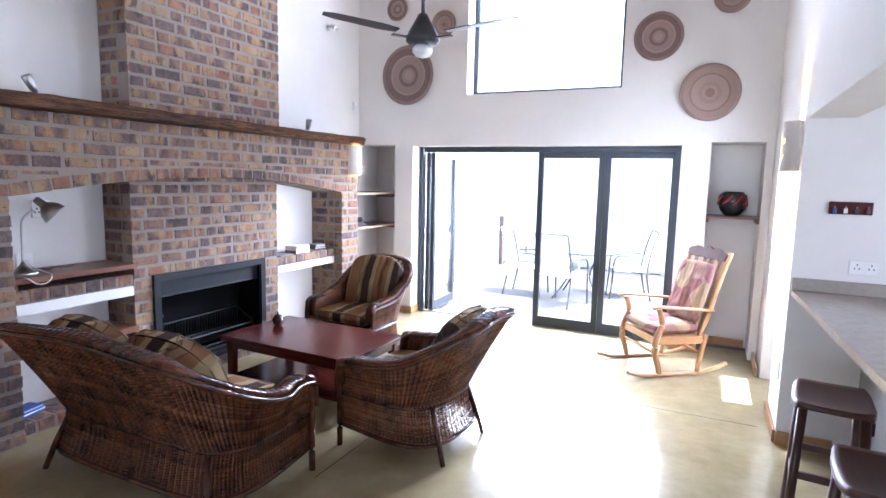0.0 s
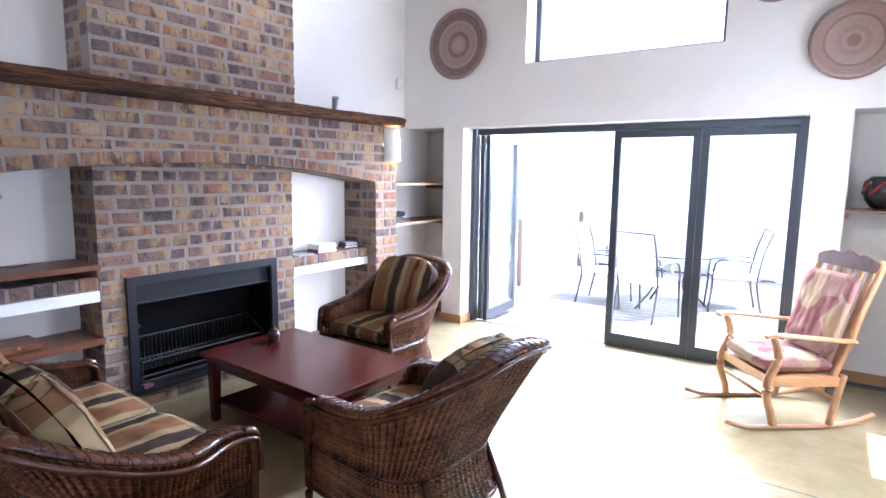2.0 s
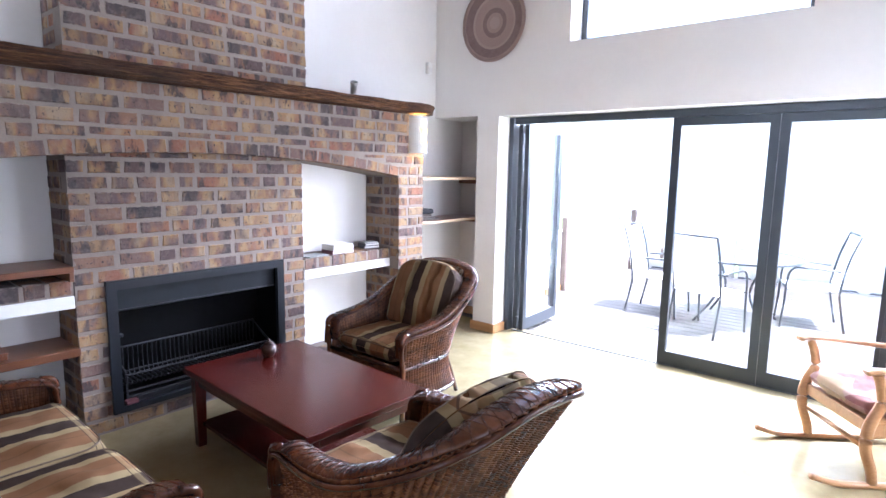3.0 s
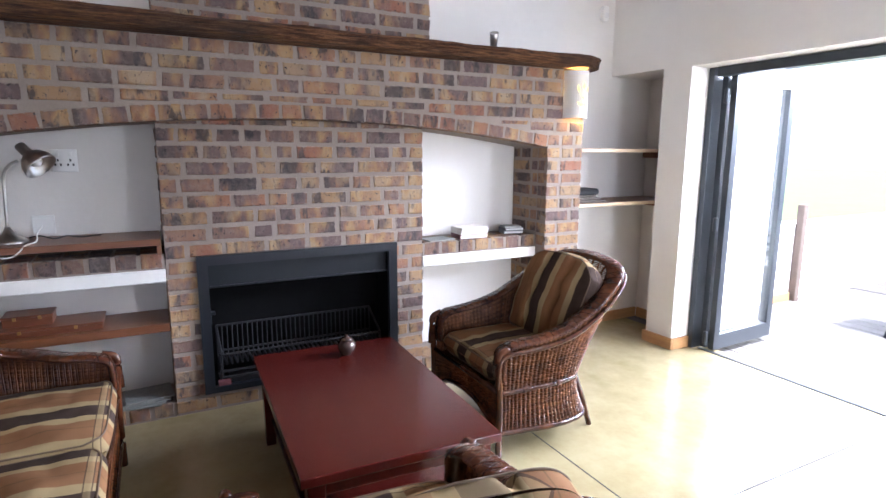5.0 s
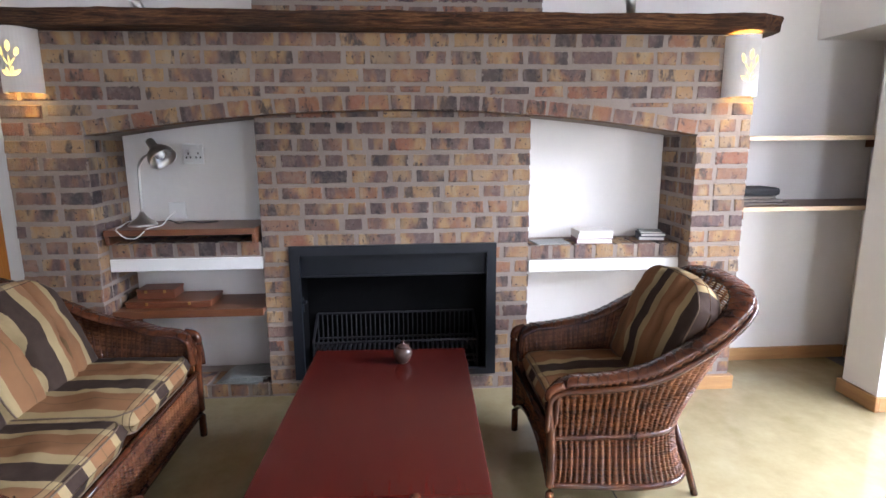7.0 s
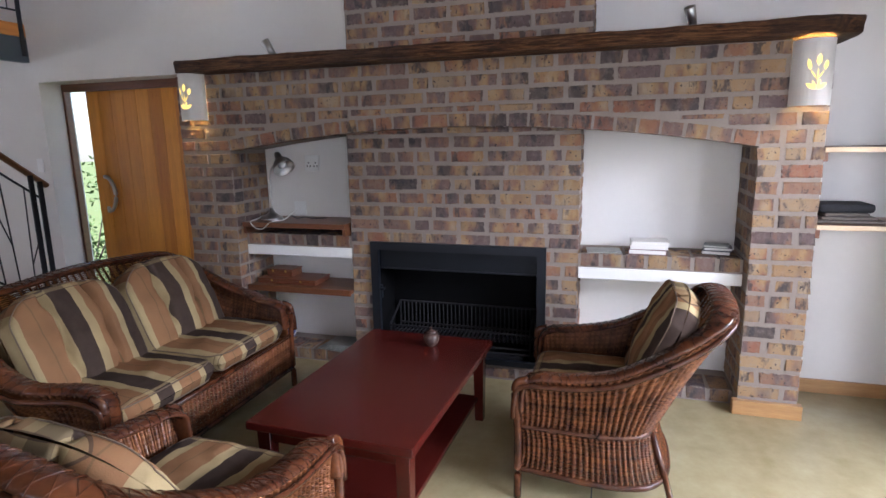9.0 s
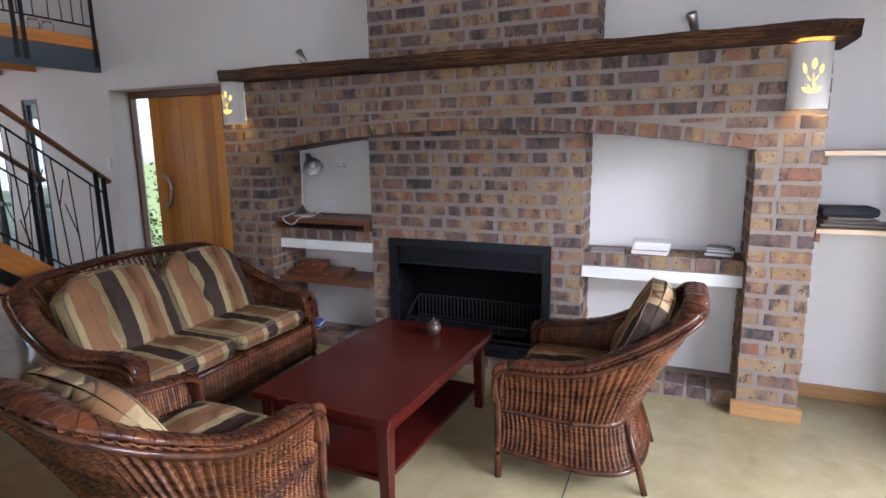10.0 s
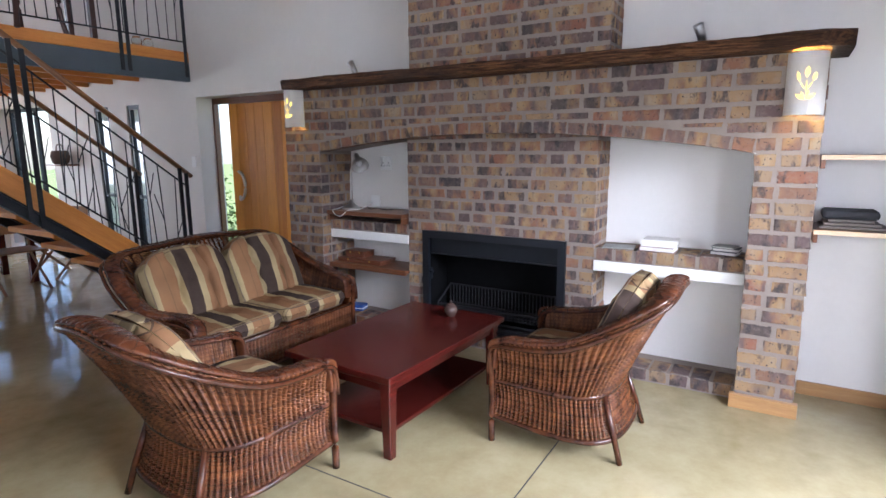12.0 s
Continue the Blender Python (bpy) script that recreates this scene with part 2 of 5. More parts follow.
SOOT = plain("soot_steel", (0.0028, 0.003, 0.0036), (0.0045, 0.0045, 0.005), 0.85, 5, 0, 0.15, 60, 0.08)
HOOD = plain("dark_hood_steel", (0.003, 0.004, 0.0065), (0.0045, 0.006, 0.009), 0.5, 6, 0.0, 0.08, 60, 0.3)
GRATE = plain("cast_grate", (0.008, 0.008, 0.010), (0.014, 0.014, 0.016), 0.5, 12, 0.0, 0.15, 60, 0.3)
ALU = plain("dark_aluminium", (0.035, 0.042, 0.05), (0.045, 0.052, 0.06), 0.38, 5, 0.4, 0.05)
CHANNEL = plain("painted_channel", (0.05, 0.068, 0.085), (0.065, 0.085, 0.10), 0.5, 4, 0.1, 0.1)
CHROME = plain("brushed_metal", (0.62, 0.61, 0.59), (0.52, 0.51, 0.49), 0.28, 12, 1.0, 0.05)
GLASS = glass_material()
TABLEWOOD = wood("cherry_stain", (0.047, 0.0058, 0.0042), (0.072, 0.009, 0.006), 0.22, "X", 2.2)
SKIRTWOOD = wood("skirting_wood", (0.30, 0.155, 0.06), (0.45, 0.25, 0.10), 0.4, "Y")
SKIRTWOOD_X = wood("skirting_wood_across", (0.30, 0.155, 0.06), (0.45, 0.25, 0.10), 0.4, "X")
SHELFWOOD = wood("shelf_wood", (0.105, 0.036, 0.016), (0.20, 0.078, 0.033), 0.35, "Y")
PALEEDGE = wood("pale_shelf_edge", (0.50, 0.36, 0.22), (0.62, 0.47, 0.31), 0.5, "Y")
DOORWOOD = wood("kiaat_door", (0.38, 0.105, 0.009), (0.86, 0.38, 0.04), 0.35, "Z", 2.6, 0.12, True)
PINE = wood("varnished_pine", (0.46, 0.155, 0.024), (0.68, 0.28, 0.06), 0.35, "X")
CHAIRWOOD = wood("dining_chair_wood", (0.17, 0.07, 0.024), (0.30, 0.14, 0.05), 0.4, "X")
PINE_Y = wood("varnished_pine_joist", (0.46, 0.155, 0.024), (0.68, 0.28, 0.06), 0.4, "Y")
RAILWOOD = wood("rail_wood", (0.20, 0.085, 0.03), (0.33, 0.15, 0.06), 0.35, "X")
ROCKWOOD = wood("rocker_wood", (0.36, 0.18, 0.075), (0.52, 0.29, 0.13), 0.32, "X")
CRESTWOOD = wood("carved_crest", (0.05, 0.018, 0.010), (0.10, 0.038, 0.02), 0.75, "X")
STOOLWOOD = wood("stool_wood", (0.034, 0.012, 0.008), (0.075, 0.028, 0.018), 0.42, "X")
BOXWOOD = wood("box_wood", (0.10, 0.03, 0.014), (0.18, 0.062, 0.028), 0.35, "Y")
DECKWOOD = wood("deck_plank", (0.042, 0.039, 0.038), (0.082, 0.078, 0.075), 0.75, "X", 3, 0.4, True)
WICKER = wicker_material("wicker_cane", (0.075, 0.024, 0.010), (0.215, 0.078, 0.028), 0.22)
CANE = wicker_material("lacquered_cane", (0.028, 0.009, 0.005), (0.115, 0.036, 0.0135), 0.2)
STRIPE = stripe_material()
PIPING = plain("brown_piping", (0.085, 0.052, 0.032), (0.13, 0.085, 0.05), 0.7)
PATCH = patch_material()
CERAMIC = plain("sconce_ceramic", (0.62, 0.59, 0.55), (0.57, 0.54, 0.50), 0.8, 9)
WARM = glowing("lit_sconce_inside", (1.0, 0.72, 0.16), 0.42)
BRASS = plain("dull_brass", (0.55, 0.38, 0.15), (0.45, 0.30, 0.11), 0.35, 9, 1.0, 0.05)
PLASTIC = plain("white_plastic", (0.80, 0.80, 0.78), (0.76, 0.76, 0.74), 0.35, 5, 0, 0.02)
DARK = plain("dark_slots", (0.03, 0.03, 0.03), (0.04, 0.04, 0.04), 0.6)
PAPER = plain("book_pages", (0.74, 0.72, 0.68), (0.66, 0.64, 0.60), 0.8, 20)
COVER_DARK = plain("dark_book_cover", (0.045, 0.045, 0.055), (0.06, 0.06, 0.07), 0.5)
COVER_RED = plain("red_book_cover", (0.16, 0.05, 0.06), (0.13, 0.045, 0.05), 0.5)
GREYMAG = plain("magazine_cover", (0.30, 0.31, 0.29), (0.16, 0.17, 0.16), 0.4, 30)
BLACKBAG = plain("black_cloth", (0.015, 0.015, 0.018), (0.025, 0.025, 0.028), 0.85, 30)
GREYCLOTH = plain("grey_cloth", (0.20, 0.165, 0.14), (0.14, 0.115, 0.10), 0.9, 30)
BLUE = plain("blue_plastic", (0.03, 0.09, 0.32), (0.025, 0.07, 0.26), 0.4, 12)
CLAY = plain("glazed_pot", (0.075, 0.042, 0.032), (0.05, 0.03, 0.025), 0.22, 14)
POTBLACK = plain("black_pot_glaze", (0.012, 0.011, 0.012), (0.022, 0.02, 0.02), 0.25, 14)
POTRED = plain("red_pot_glaze", (0.36, 0.03, 0.02), (0.28, 0.025, 0.02), 0.25, 14)
COUNTER = plain("stone_counter", (0.42, 0.37, 0.32), (0.30, 0.26, 0.22), 0.18, 22, 0, 0.02, 120)
PANEL = plain("grey_panel", (0.26, 0.245, 0.235), (0.17, 0.16, 0.155), 0.6, 5)
BASKET_A = basket_material("woven_grass_dark", (0.15, 0.095, 0.09), (0.30, 0.21, 0.185), (0.36, 0.27, 0.23))
BASKET_B = basket_material("woven_grass_pale", (0.36, 0.26, 0.22), (0.42, 0.315, 0.265), (0.25, 0.165, 0.14))
FANMETAL = plain("fan_metal", (0.06, 0.065, 0.075), (0.08, 0.085, 0.09), 0.35, 6, 0.6, 0.03)
OPAL = plain("opal_glass", (0.80, 0.80, 0.80), (0.77, 0.77, 0.77), 0.25, 4, 0, 0.0)
OUTWALL = plain("outside_white_wall", (0.78, 0.77, 0.74), (0.72, 0.71, 0.68), 0.85, 3)
FABRIC_W = plain("outdoor_mesh_fabric", (0.66, 0.66, 0.64), (0.58, 0.58, 0.56), 0.8, 20)
CANVAS = plain("white_canvas", (0.82, 0.81, 0.78), (0.77, 0.76, 0.73), 0.9, 3)
GRASS = plain("lawn", (0.06, 0.11, 0.025), (0.10, 0.13, 0.04), 0.9, 0.8, 0, 0.6, 12)
LEAF = plain("bush_leaves", (0.045, 0.10, 0.022), (0.09, 0.15, 0.04), 0.6, 4)
BARK = plain("bark", (0.12, 0.09, 0.07), (0.08, 0.06, 0.05), 0.9, 12)
REDTABLE = plain("red_lacquer", (0.20, 0.02, 0.014), (0.15, 0.016, 0.012), 0.25, 5)
TWINE = plain("dark_basket", (0.07, 0.045, 0.03), (0.11, 0.075, 0.05), 0.85, 30)


# ---- builders ----
def link(name, bm, mat, parent=None, label="", smooth=False):
    me = bpy.data.meshes.new(name)
    bmesh.ops.recalc_face_normals(bm, faces=bm.faces)
    bm.to_mesh(me)
    bm.free()
    me.materials.append(mat)
    if smooth:
        me.polygons.foreach_set("use_smooth", [True] * len(me.polygons))
    ob = new(name, me)
    ob.parent = parent
    if label:
        ob["label"] = label
    return ob


def part(name, bm, mat, parent, label="", smooth=False):
    return link(name, bm, mat, parent, label, smooth)


def thing(name, label, category, m=None, group=""):
    ob = new(name)
    ob.empty_display_size = 0.1
    if m is not None:
        ob.matrix_world = m
    return tagged(ob, label, category, group)


def structure(name, bm, mat, label, category, smooth=False):
    return tagged(link(name, bm, mat, None, "", smooth), label, category, "", "structure")


def put_box(bm, x0, x1, y0, y1, z0, z1, bevel=0.0, m=None):
    r = bmesh.ops.create_cube(bm, size=1.0)
    vs = r["verts"]
    for v in vs:
        v.co = Vector((x0 + (x1 - x0) * (v.co.x + .5), y0 + (y1 - y0) * (v.co.y + .5), z0 + (z1 - z0) * (v.co.z + .5)))
    if bevel > 0:
        es = list({e for v in vs for e in v.link_edges})
        b = bmesh.ops.bevel(bm, geom=es, offset=bevel, segments=2, affect='EDGES', profile=0.5)
        vs = list({v for f in b["faces"] for v in f.verts} | {v for v in vs if v.is_valid})
    if m is not None:
        for v in vs:
            v.co = m @ v.co
    return vs


def box(x0, x1, y0, y1, z0, z1, bevel=0.0, m=None):
    bm = bmesh.new()
    put_box(bm, x0, x1, y0, y1, z0, z1, bevel, m)
    return bm


def boxes(rows, bevel=0.0):
    bm = bmesh.new()
    for r in rows:
        put_box(bm, *r, bevel=bevel)
    return bm


def smooth_path(points, n):
    """A curve through the points, n steps for each span."""
    p = [Vector(q) for q in points]
    p = [2 * p[0] - p[1]] + p + [2 * p[-1] - p[-2]]
    out = []
    for i in range(1, len(p) - 2):
        a, b, c, d = p[i - 1:i + 3]
        for k in range(n):
            t = k / n
            out.append(0.5 * (2 * b + (c - a) * t + (2 * a - 5 * b + 4 * c - d) * t * t + (3 * b - a - 3 * c + d) * t ** 3))
    out.append(p[-2])
    return out


def put_tube(bm, pts, r, sides=8, flat=1.0, closed=False, taper=None, up=Vector((0, 0, 1))):
    """A tube along pts; flat scales it along the direction nearest to up."""
    pts = [Vector(q) for q in pts]
    rings, n = [], len(pts)
    for i, q in enumerate(pts):
        a, b = pts[(i - 1) % n if closed else max(i - 1, 0)], pts[(i + 1) % n if closed else min(i + 1, n - 1)]
        t = (b - a).normalized()
        side = t.cross(up)
        side = side.normalized() if side.length > 1e-4 else t.cross(Vector((0, 1, 0))).normalized()
        rise = side.cross(t).normalized()
        k = r * (taper(i / max(n - 1, 1)) if taper else 1.0)
        rings.append([bm.verts.new(q + side * (k * math.cos(2 * math.pi * s / sides)) + rise * (k * flat * math.sin(2 * math.pi * s / sides))) for s in range(sides)])
    for i in range(n if closed else n - 1):
        a, b = rings[i], rings[(i + 1) % n]
        for s in range(sides):
            bm.faces.new((a[s], a[(s + 1) % sides], b[(s + 1) % sides], b[s]))
    if not closed:
        bm.faces.new(rings[0][::-1])
        bm.faces.new(rings[-1])


def tube(pts, r, sides=8, **kw):
    bm = bmesh.new()
    put_tube(bm, pts, r, sides, **kw)
    return bm


def lathe(profile, seg=24, m=None):
    """A turned shape from (radius, height) pairs."""
    bm = bmesh.new()
    rings = [[bm.verts.new((max(r, 1e-4) * math.cos(2 * math.pi * k / seg), max(r, 1e-4) * math.sin(2 * math.pi * k / seg), z)) for k in range(seg)] for r, z in profile]
    for a, b in zip(rings, rings[1:]):
        for k in range(seg):
            bm.faces.new((a[k], a[(k + 1) % seg], b[(k + 1) % seg], b[k]))
    bm.faces.new(rings[0][::-1])
    bm.faces.new(rings[-1])
    if m is not None:
        bmesh.ops.transform(bm, matrix=m, verts=bm.verts)
    return bm


def prism(outline, depth, m):
    """A flat outline in local xy, given depth along local z, then placed by m."""
    bm = bmesh.new()
    a = [bm.verts.new((x, y, 0)) for x, y in outline]
    b = [bm.verts.new((x, y, depth)) for x, y in outline]
    bm.faces.new(a[::-1])
    bm.faces.new(b)
    for i in range(len(a)):
        j = (i + 1) % len(a)
        bm.faces.new((a[i], a[j], b[j], b[i]))
    bmesh.ops.transform(bm, matrix=m, verts=bm.verts)
    return bm


def wall(axis, lo, hi, u0, u1, z0, z1, holes):
    """A wall with thickness lo..hi along axis ('x' or 'y'), over u0..u1 and z0..z1, with holes (ua, ub, za, zb) through it."""
    us = sorted({u0, u1, *[h[0] for h in holes], *[h[1] for h in holes]})
    zs = sorted({z0, z1, *[h[2] for h in holes], *[h[3] for h in holes]})
    us, zs = [u for u in us if u0 <= u <= u1], [z for z in zs if z0 <= z <= z1]
    bm = bmesh.new()
    seen = {}

    def vert(d, u, z):
        key = (d, u, z)
        if key not in seen:
            seen[key] = bm.verts.new((d, u, z) if axis == 'x' else (u, d, z))
        return seen[key]

    def solid(i, j):
        if not (0 <= i < len(us) - 1 and 0 <= j < len(zs) - 1):
            return False
        u, z = (us[i] + us[i + 1]) / 2, (zs[j] + zs[j + 1]) / 2
        return not any(a < u < b and c < z < d for a, b, c, d in holes)

    for i in range(len(us) - 1):
        for j in range(len(zs) - 1):
            if not solid(i, j):
                continue
            a, b, c, d = us[i], us[i + 1], zs[j], zs[j + 1]
            for w in (lo, hi):
                bm.faces.new((vert(w, a, c), vert(w, b, c), vert(w, b, d), vert(w, a, d)))
            for open_side, p, q in ((solid(i - 1, j), (a, c), (a, d)), (solid(i + 1, j), (b, c), (b, d)), (solid(i, j - 1), (a, c), (b, c)), (solid(i, j + 1), (a, d), (b, d))):
                if not open_side:
                    bm.faces.new((vert(lo, *p), vert(hi, *p), vert(hi, *q), vert(lo, *q)))
    return bm


# ---- the plan ----
WEST, NORTH, EAST, SOUTH, TOP = -2.76, 10.66, 1.79, -0.6, 4.4
OUTER, INNER = -2.345, -2.452          # faces of the breast: piers with arch, and centre
Y_ARCH0, Y_ARCH1, Y_L, Y_R = 6.49, 9.723, 6.094, 10.03
PIER0, PIER1 = 7.311, 8.823
MID = 8.067
FY0, FY1, FZ0, FZ1 = 7.462, 8.632, 0.105, 0.897   # firebox
DOOR = (-1.985, 1.0, 0.0, 2.05)
UPWIN = (-1.30, 0.40, 2.62, 4.0)


def arch(y):
    return 1.629 - 0.0505 * (y - MID) ** 2


structure("floor", box(-3.05, 4.7, -0.9, 10.96, -0.2, 0.0), FLOOR, "polished olive-beige screed floor with cut joints", "floor")
for k, (a, b, c, d) in enumerate(((-0.574, -0.568, 7.0, 10.6), (-2.3, 1.7, 8.967, 8.973), (0.4, 1.7, 6.917, 6.923))):
    structure("trim_joint", box(a, b, c, d, -0.002, 0.0012), JOINT, "dark saw-cut joint in the screed floor", "floor joint")
structure("wall_west", wall('x', -3.05, WEST, -0.9, 11.4, 0.0, TOP, [(4.33, 5.75, 0.0, 2.09), (2.28, 2.60, 0.12, 2.06), (3.0, 3.26, 0.12, 2.06), (-0.45, 1.1, 0.1, 2.15)]), PLASTER, "cream plastered side wall behind the fireplace", "wall")
structure("wall_north", wall('y', NORTH, 10.96, WEST, 2.05, 0.0, TOP, [DOOR, UPWIN, (-2.76, -2.23, 0.0, 2.06), (1.26, 1.72, 0.0, 2.07)]), PLASTER, "cream plastered wall around the folding doors", "wall")
structure("wall_alcove_1", boxes([(-2.76, -2.1, 11.10, 11.3, 0, 2.3), (-2.23, -2.1, 10.96, 11.10, 0, 2.06), (-2.76, -2.1, 10.96, 11.10, 2.06, 2.3)]), PLASTER, "cream plastered back of the shelf alcove", "wall")
structure("wall_alcove_2", boxes([(1.1, 2.05, 11.10, 11.3, 0, 2.3), (1.1, 1.26, 10.96, 11.10, 0, 2.07), (1.72, 2.05, 10.96, 11.10, 0, 2.07), (1.1, 2.05, 10.96, 11.10, 2.07, 2.3)]), PLASTER, "cream plastered back of the pot alcove", "wall")
structure("wall_east", wall('x', EAST, 2.05, 4.0, NORTH, 0.0, TOP, [(9.33, 10.13, 0.0, 2.1), (4.0, 8.75, 0.0, 2.08)]), PLASTER, "cream plastered wall above the kitchen opening", "wall")
structure("wall_bay", wall('x', 2.05, 2.2, 9.2, 10.3, 0.0, 2.3, [(9.36, 10.10, 1.03, 2.05)]), PLASTER, "cream plastered wall under the narrow side window", "wall")
structure("wall_kitchen_end", box(2.05, 4.7, 8.75, 8.95, 0, 2.6), PLASTER, "cream plastered kitchen end wall", "wall")
structure("wall_kitchen_far", wall('x', 4.5, 4.7, 3.8, 8.75, 0, 2.6, [(5.2, 7.6, 1.1, 2.1)]), PLASTER, "cream plastered kitchen wall with a window", "wall")
structure("wall_kitchen_near", box(2.05, 4.7, 3.8, 4.0, 0, 2.6), PLASTER, "cream plastered kitchen wall", "wall")
structure("ceiling_kitchen", box(2.05, 4.7, 3.8, 8.95, 2.6, 2.7), CEIL, "timber-boarded kitchen ceiling", "ceiling")
structure("wall_east_rear", box(EAST, 2.05, -0.9, 4.0, 0, TOP), PLASTER, "cream plastered wall beside the dining area", "wall")
structure("wall_south", wall('y', -0.9, SOUTH, WEST, EAST, 0, TOP, [(-2.6, 0.7, 0.1, 2.1), (-1.6, 0.4, 3.05, 3.95)]), PLASTER, "cream plastered end wall with windows", "wall")
structure("ceiling", box(-3.05, 2.05, -0.9, 10.96, TOP, TOP + 0.12), CEIL, "high timber-boarded ceiling", "ceiling")

# skirting boards
for x0, x1, y0, y1, mat in ((WEST, WEST + 0.02, 10.05, 11.08, SKIRTWOOD), (-2.74, -2.25, 11.08, 11.10, SKIRTWOOD_X), (-2.25, -2.23, NORTH, 11.08, SKIRTWOOD), (-2.25, -1.965, NORTH - 0.02, NORTH, SKIRTWOOD_X), (-1.985, -1.965, NORTH, 10.83, SKIRTWOOD),
                            (1.0, 1.26, NORTH - 0.02, NORTH, SKIRTWOOD_X), (1.28, 1.70, 11.08, 11.10, SKIRTWOOD_X), (EAST - 0.04, EAST - 0.02, 10.13, 11.08, SKIRTWOOD),
                            (EAST - 0.02, EAST, 8.75, 9.33, SKIRTWOOD), (EAST, 2.1, 8.73, 8.75, SKIRTWOOD_X), (WEST, WEST + 0.02, 1.1, 2.2, SKIRTWOOD), (WEST, WEST + 0.02, 3.35, 4.33, SKIRTWOOD),
                            (-2.37, OUTER + 0.022, 9.70, 10.05, SKIRTWOOD)):
    structure("baseboard", box(x0, x1, y0, y1, 0.0, 0.085, 0.004), mat, "varnished timber skirting board", "skirting board")


# ---- folding doors, windows, front door ----
def leaf(name, width, height, m, parent, handle=False):
    """One glazed aluminium leaf, hinge edge at local x 0, in local xz."""
    f = 0.062
    fr = part(name, wall('y', -.022, .022, 0, width, 0, height, [(f, width - f, 0.11, height - f)]), ALU, parent)
    fr.matrix_local = m
    g = part("pane", box(f - .005, width - f + .005, -.004, .004, 0.105, height - f + .005), GLASS, fr)
    g.visible_shadow = False
    return fr


bifold = thing("door_1", "dark aluminium folding glass doors, half folded open", "folding door")
bifold["kind"] = "structure"
X0, X1 = -1.96, 0.985
part("door_frame", boxes([(X0 - .02, X0 + .025, 10.83, 10.93, 0, 2.045), (X1 - .045, X1 + .012, 10.83, 10.93, 0, 2.045), (X0 + .045, X1 - .045, 10.83, 10.93, 1.985, 2.045), (X0 + .045, X1 - .045, 10.865, 10.895, -0.004, 0.006)], 0.003), ALU, bifold)
W = 0.727
leaf("leaf", W, 1.972, pose(-0.484, 10.88, 0.012), bifold)
leaf("leaf", W, 1.972, pose(-0.484 + W + 0.004, 10.88, 0.012), bifold)
leaf("leaf", W, 1.972, pose(X0 + .065, 10.90, 0.012, 0, 0, 90), bifold)
leaf("leaf", W, 1.972, pose(X0 + .135, 10.90, 0.012, 0, 0, 93), bifold)
for z in (0.10, 0.95, 1.85):
    part("hinge", lathe([(0.014, -0.05), (0.018, -0.045), (0.018, 0.045), (0.014, 0.05)], 10, pose(X0 + .11, 10.865, z)), ALU, bifold)


def window(name, rect, plane, axis, label, bars=(), bar_z=()):
    """A dark frame with a pane in a wall opening; rect is (u0, u1, z0, z1)."""
    u0, u1, z0, z1 = rect
    w = thing(name, label, "window")
    w["kind"] = "structure"
    f = 0.05
    us, zs = [u0 - f / 2, *bars, u1 + f / 2], [z0 - f / 2, *bar_z, z1 + f / 2]
    edges = lambda v: [(a + (f if k == 0 else .02) + (f / 2 if k == 0 else 0), b - (f if k == len(v) - 2 else .02) - (f / 2 if k == len(v) - 2 else 0)) for k, (a, b) in enumerate(zip(v, v[1:]))]
    holes = [(a, b, c, d) for a, b in edges(us) for c, d in edges(zs)]
    pane = (u0 + .04, u1 - .04, plane - .003, plane + .003, z0 + .04, z1 - .04) if axis == 'y' else (plane - .003, plane + .003, u0 + .04, u1 - .04, z0 + .04, z1 - .04)
    part("window_frame", wall(axis, plane - .025, plane + .025, u0, u1, z0, z1, holes), ALU, w)
    part("pane", box(*pane), GLASS, w).visible_shadow = False
    return w


window("window_1", UPWIN, 10.88, 'y', "large high window in a dark aluminium frame")
window("window_2", (9.36, 10.10, 1.03, 2.05), 2.12, 'x', "narrow side window in a dark frame beside the kitchen")
window("window_3", (2.28, 2.60, 0.12, 2.06), -2.80, 'x', "tall slot window in a dark frame", bar_z=(0.96,))
window("window_4", (3.0, 3.26, 0.12, 2.06), -2.80, 'x', "tall slot window in a dark frame", bar_z=(0.96,))
window("window_5", (-0.45, 1.1, 0.1, 2.15), -2.95, 'x', "tall window in a dark frame in the dining area", bars=(0.33,))
# unseen window, assumed so that light comes from the kitchen side
window("window_6", (5.2, 7.6, 1.1, 2.1), 4.62, 'x', "kitchen window in a dark frame", bars=(6.4,))
window("window_7", (-2.6, 0.7, 0.1, 2.1), -0.66, 'y', "wide window in a dark frame at the end of the dining area", bars=(-1.77, -0.95, -0.12))
window("window_8", (-1.6, 0.4, 3.05, 3.95), -0.66, 'y', "upper window in a dark frame on the loft", bars=(-0.6,))

front = thing("door_2", "varnished plank front door standing ajar with a steel bow handle", "door")
front["kind"] = "structure"
part("door_frame", boxes([(-3.02, -2.96, 4.33, 4.355, 0, 2.09), (-3.02, -2.96, 5.725, 5.75, 0, 2.09), (-3.02, -2.96, 4.355, 5.725, 2.025, 2.09)], 0.004), SHELFWOOD, front)
swing = part("door_leaf", box(-.018, .018, 0, 1.19, 0.01, 2.058, 0.003), DOORWOOD, front)
swing.matrix_local = pose(-3.045, 4.53, 0, 0, 0, 1.5)
for i in range(9):
    w = 1.19 / 9
    b = part("board", box(.018, .030, i * w + .0015, (i + 1) * w - .0015, 0.012, 2.055, 0.003), DOORWOOD, swing)
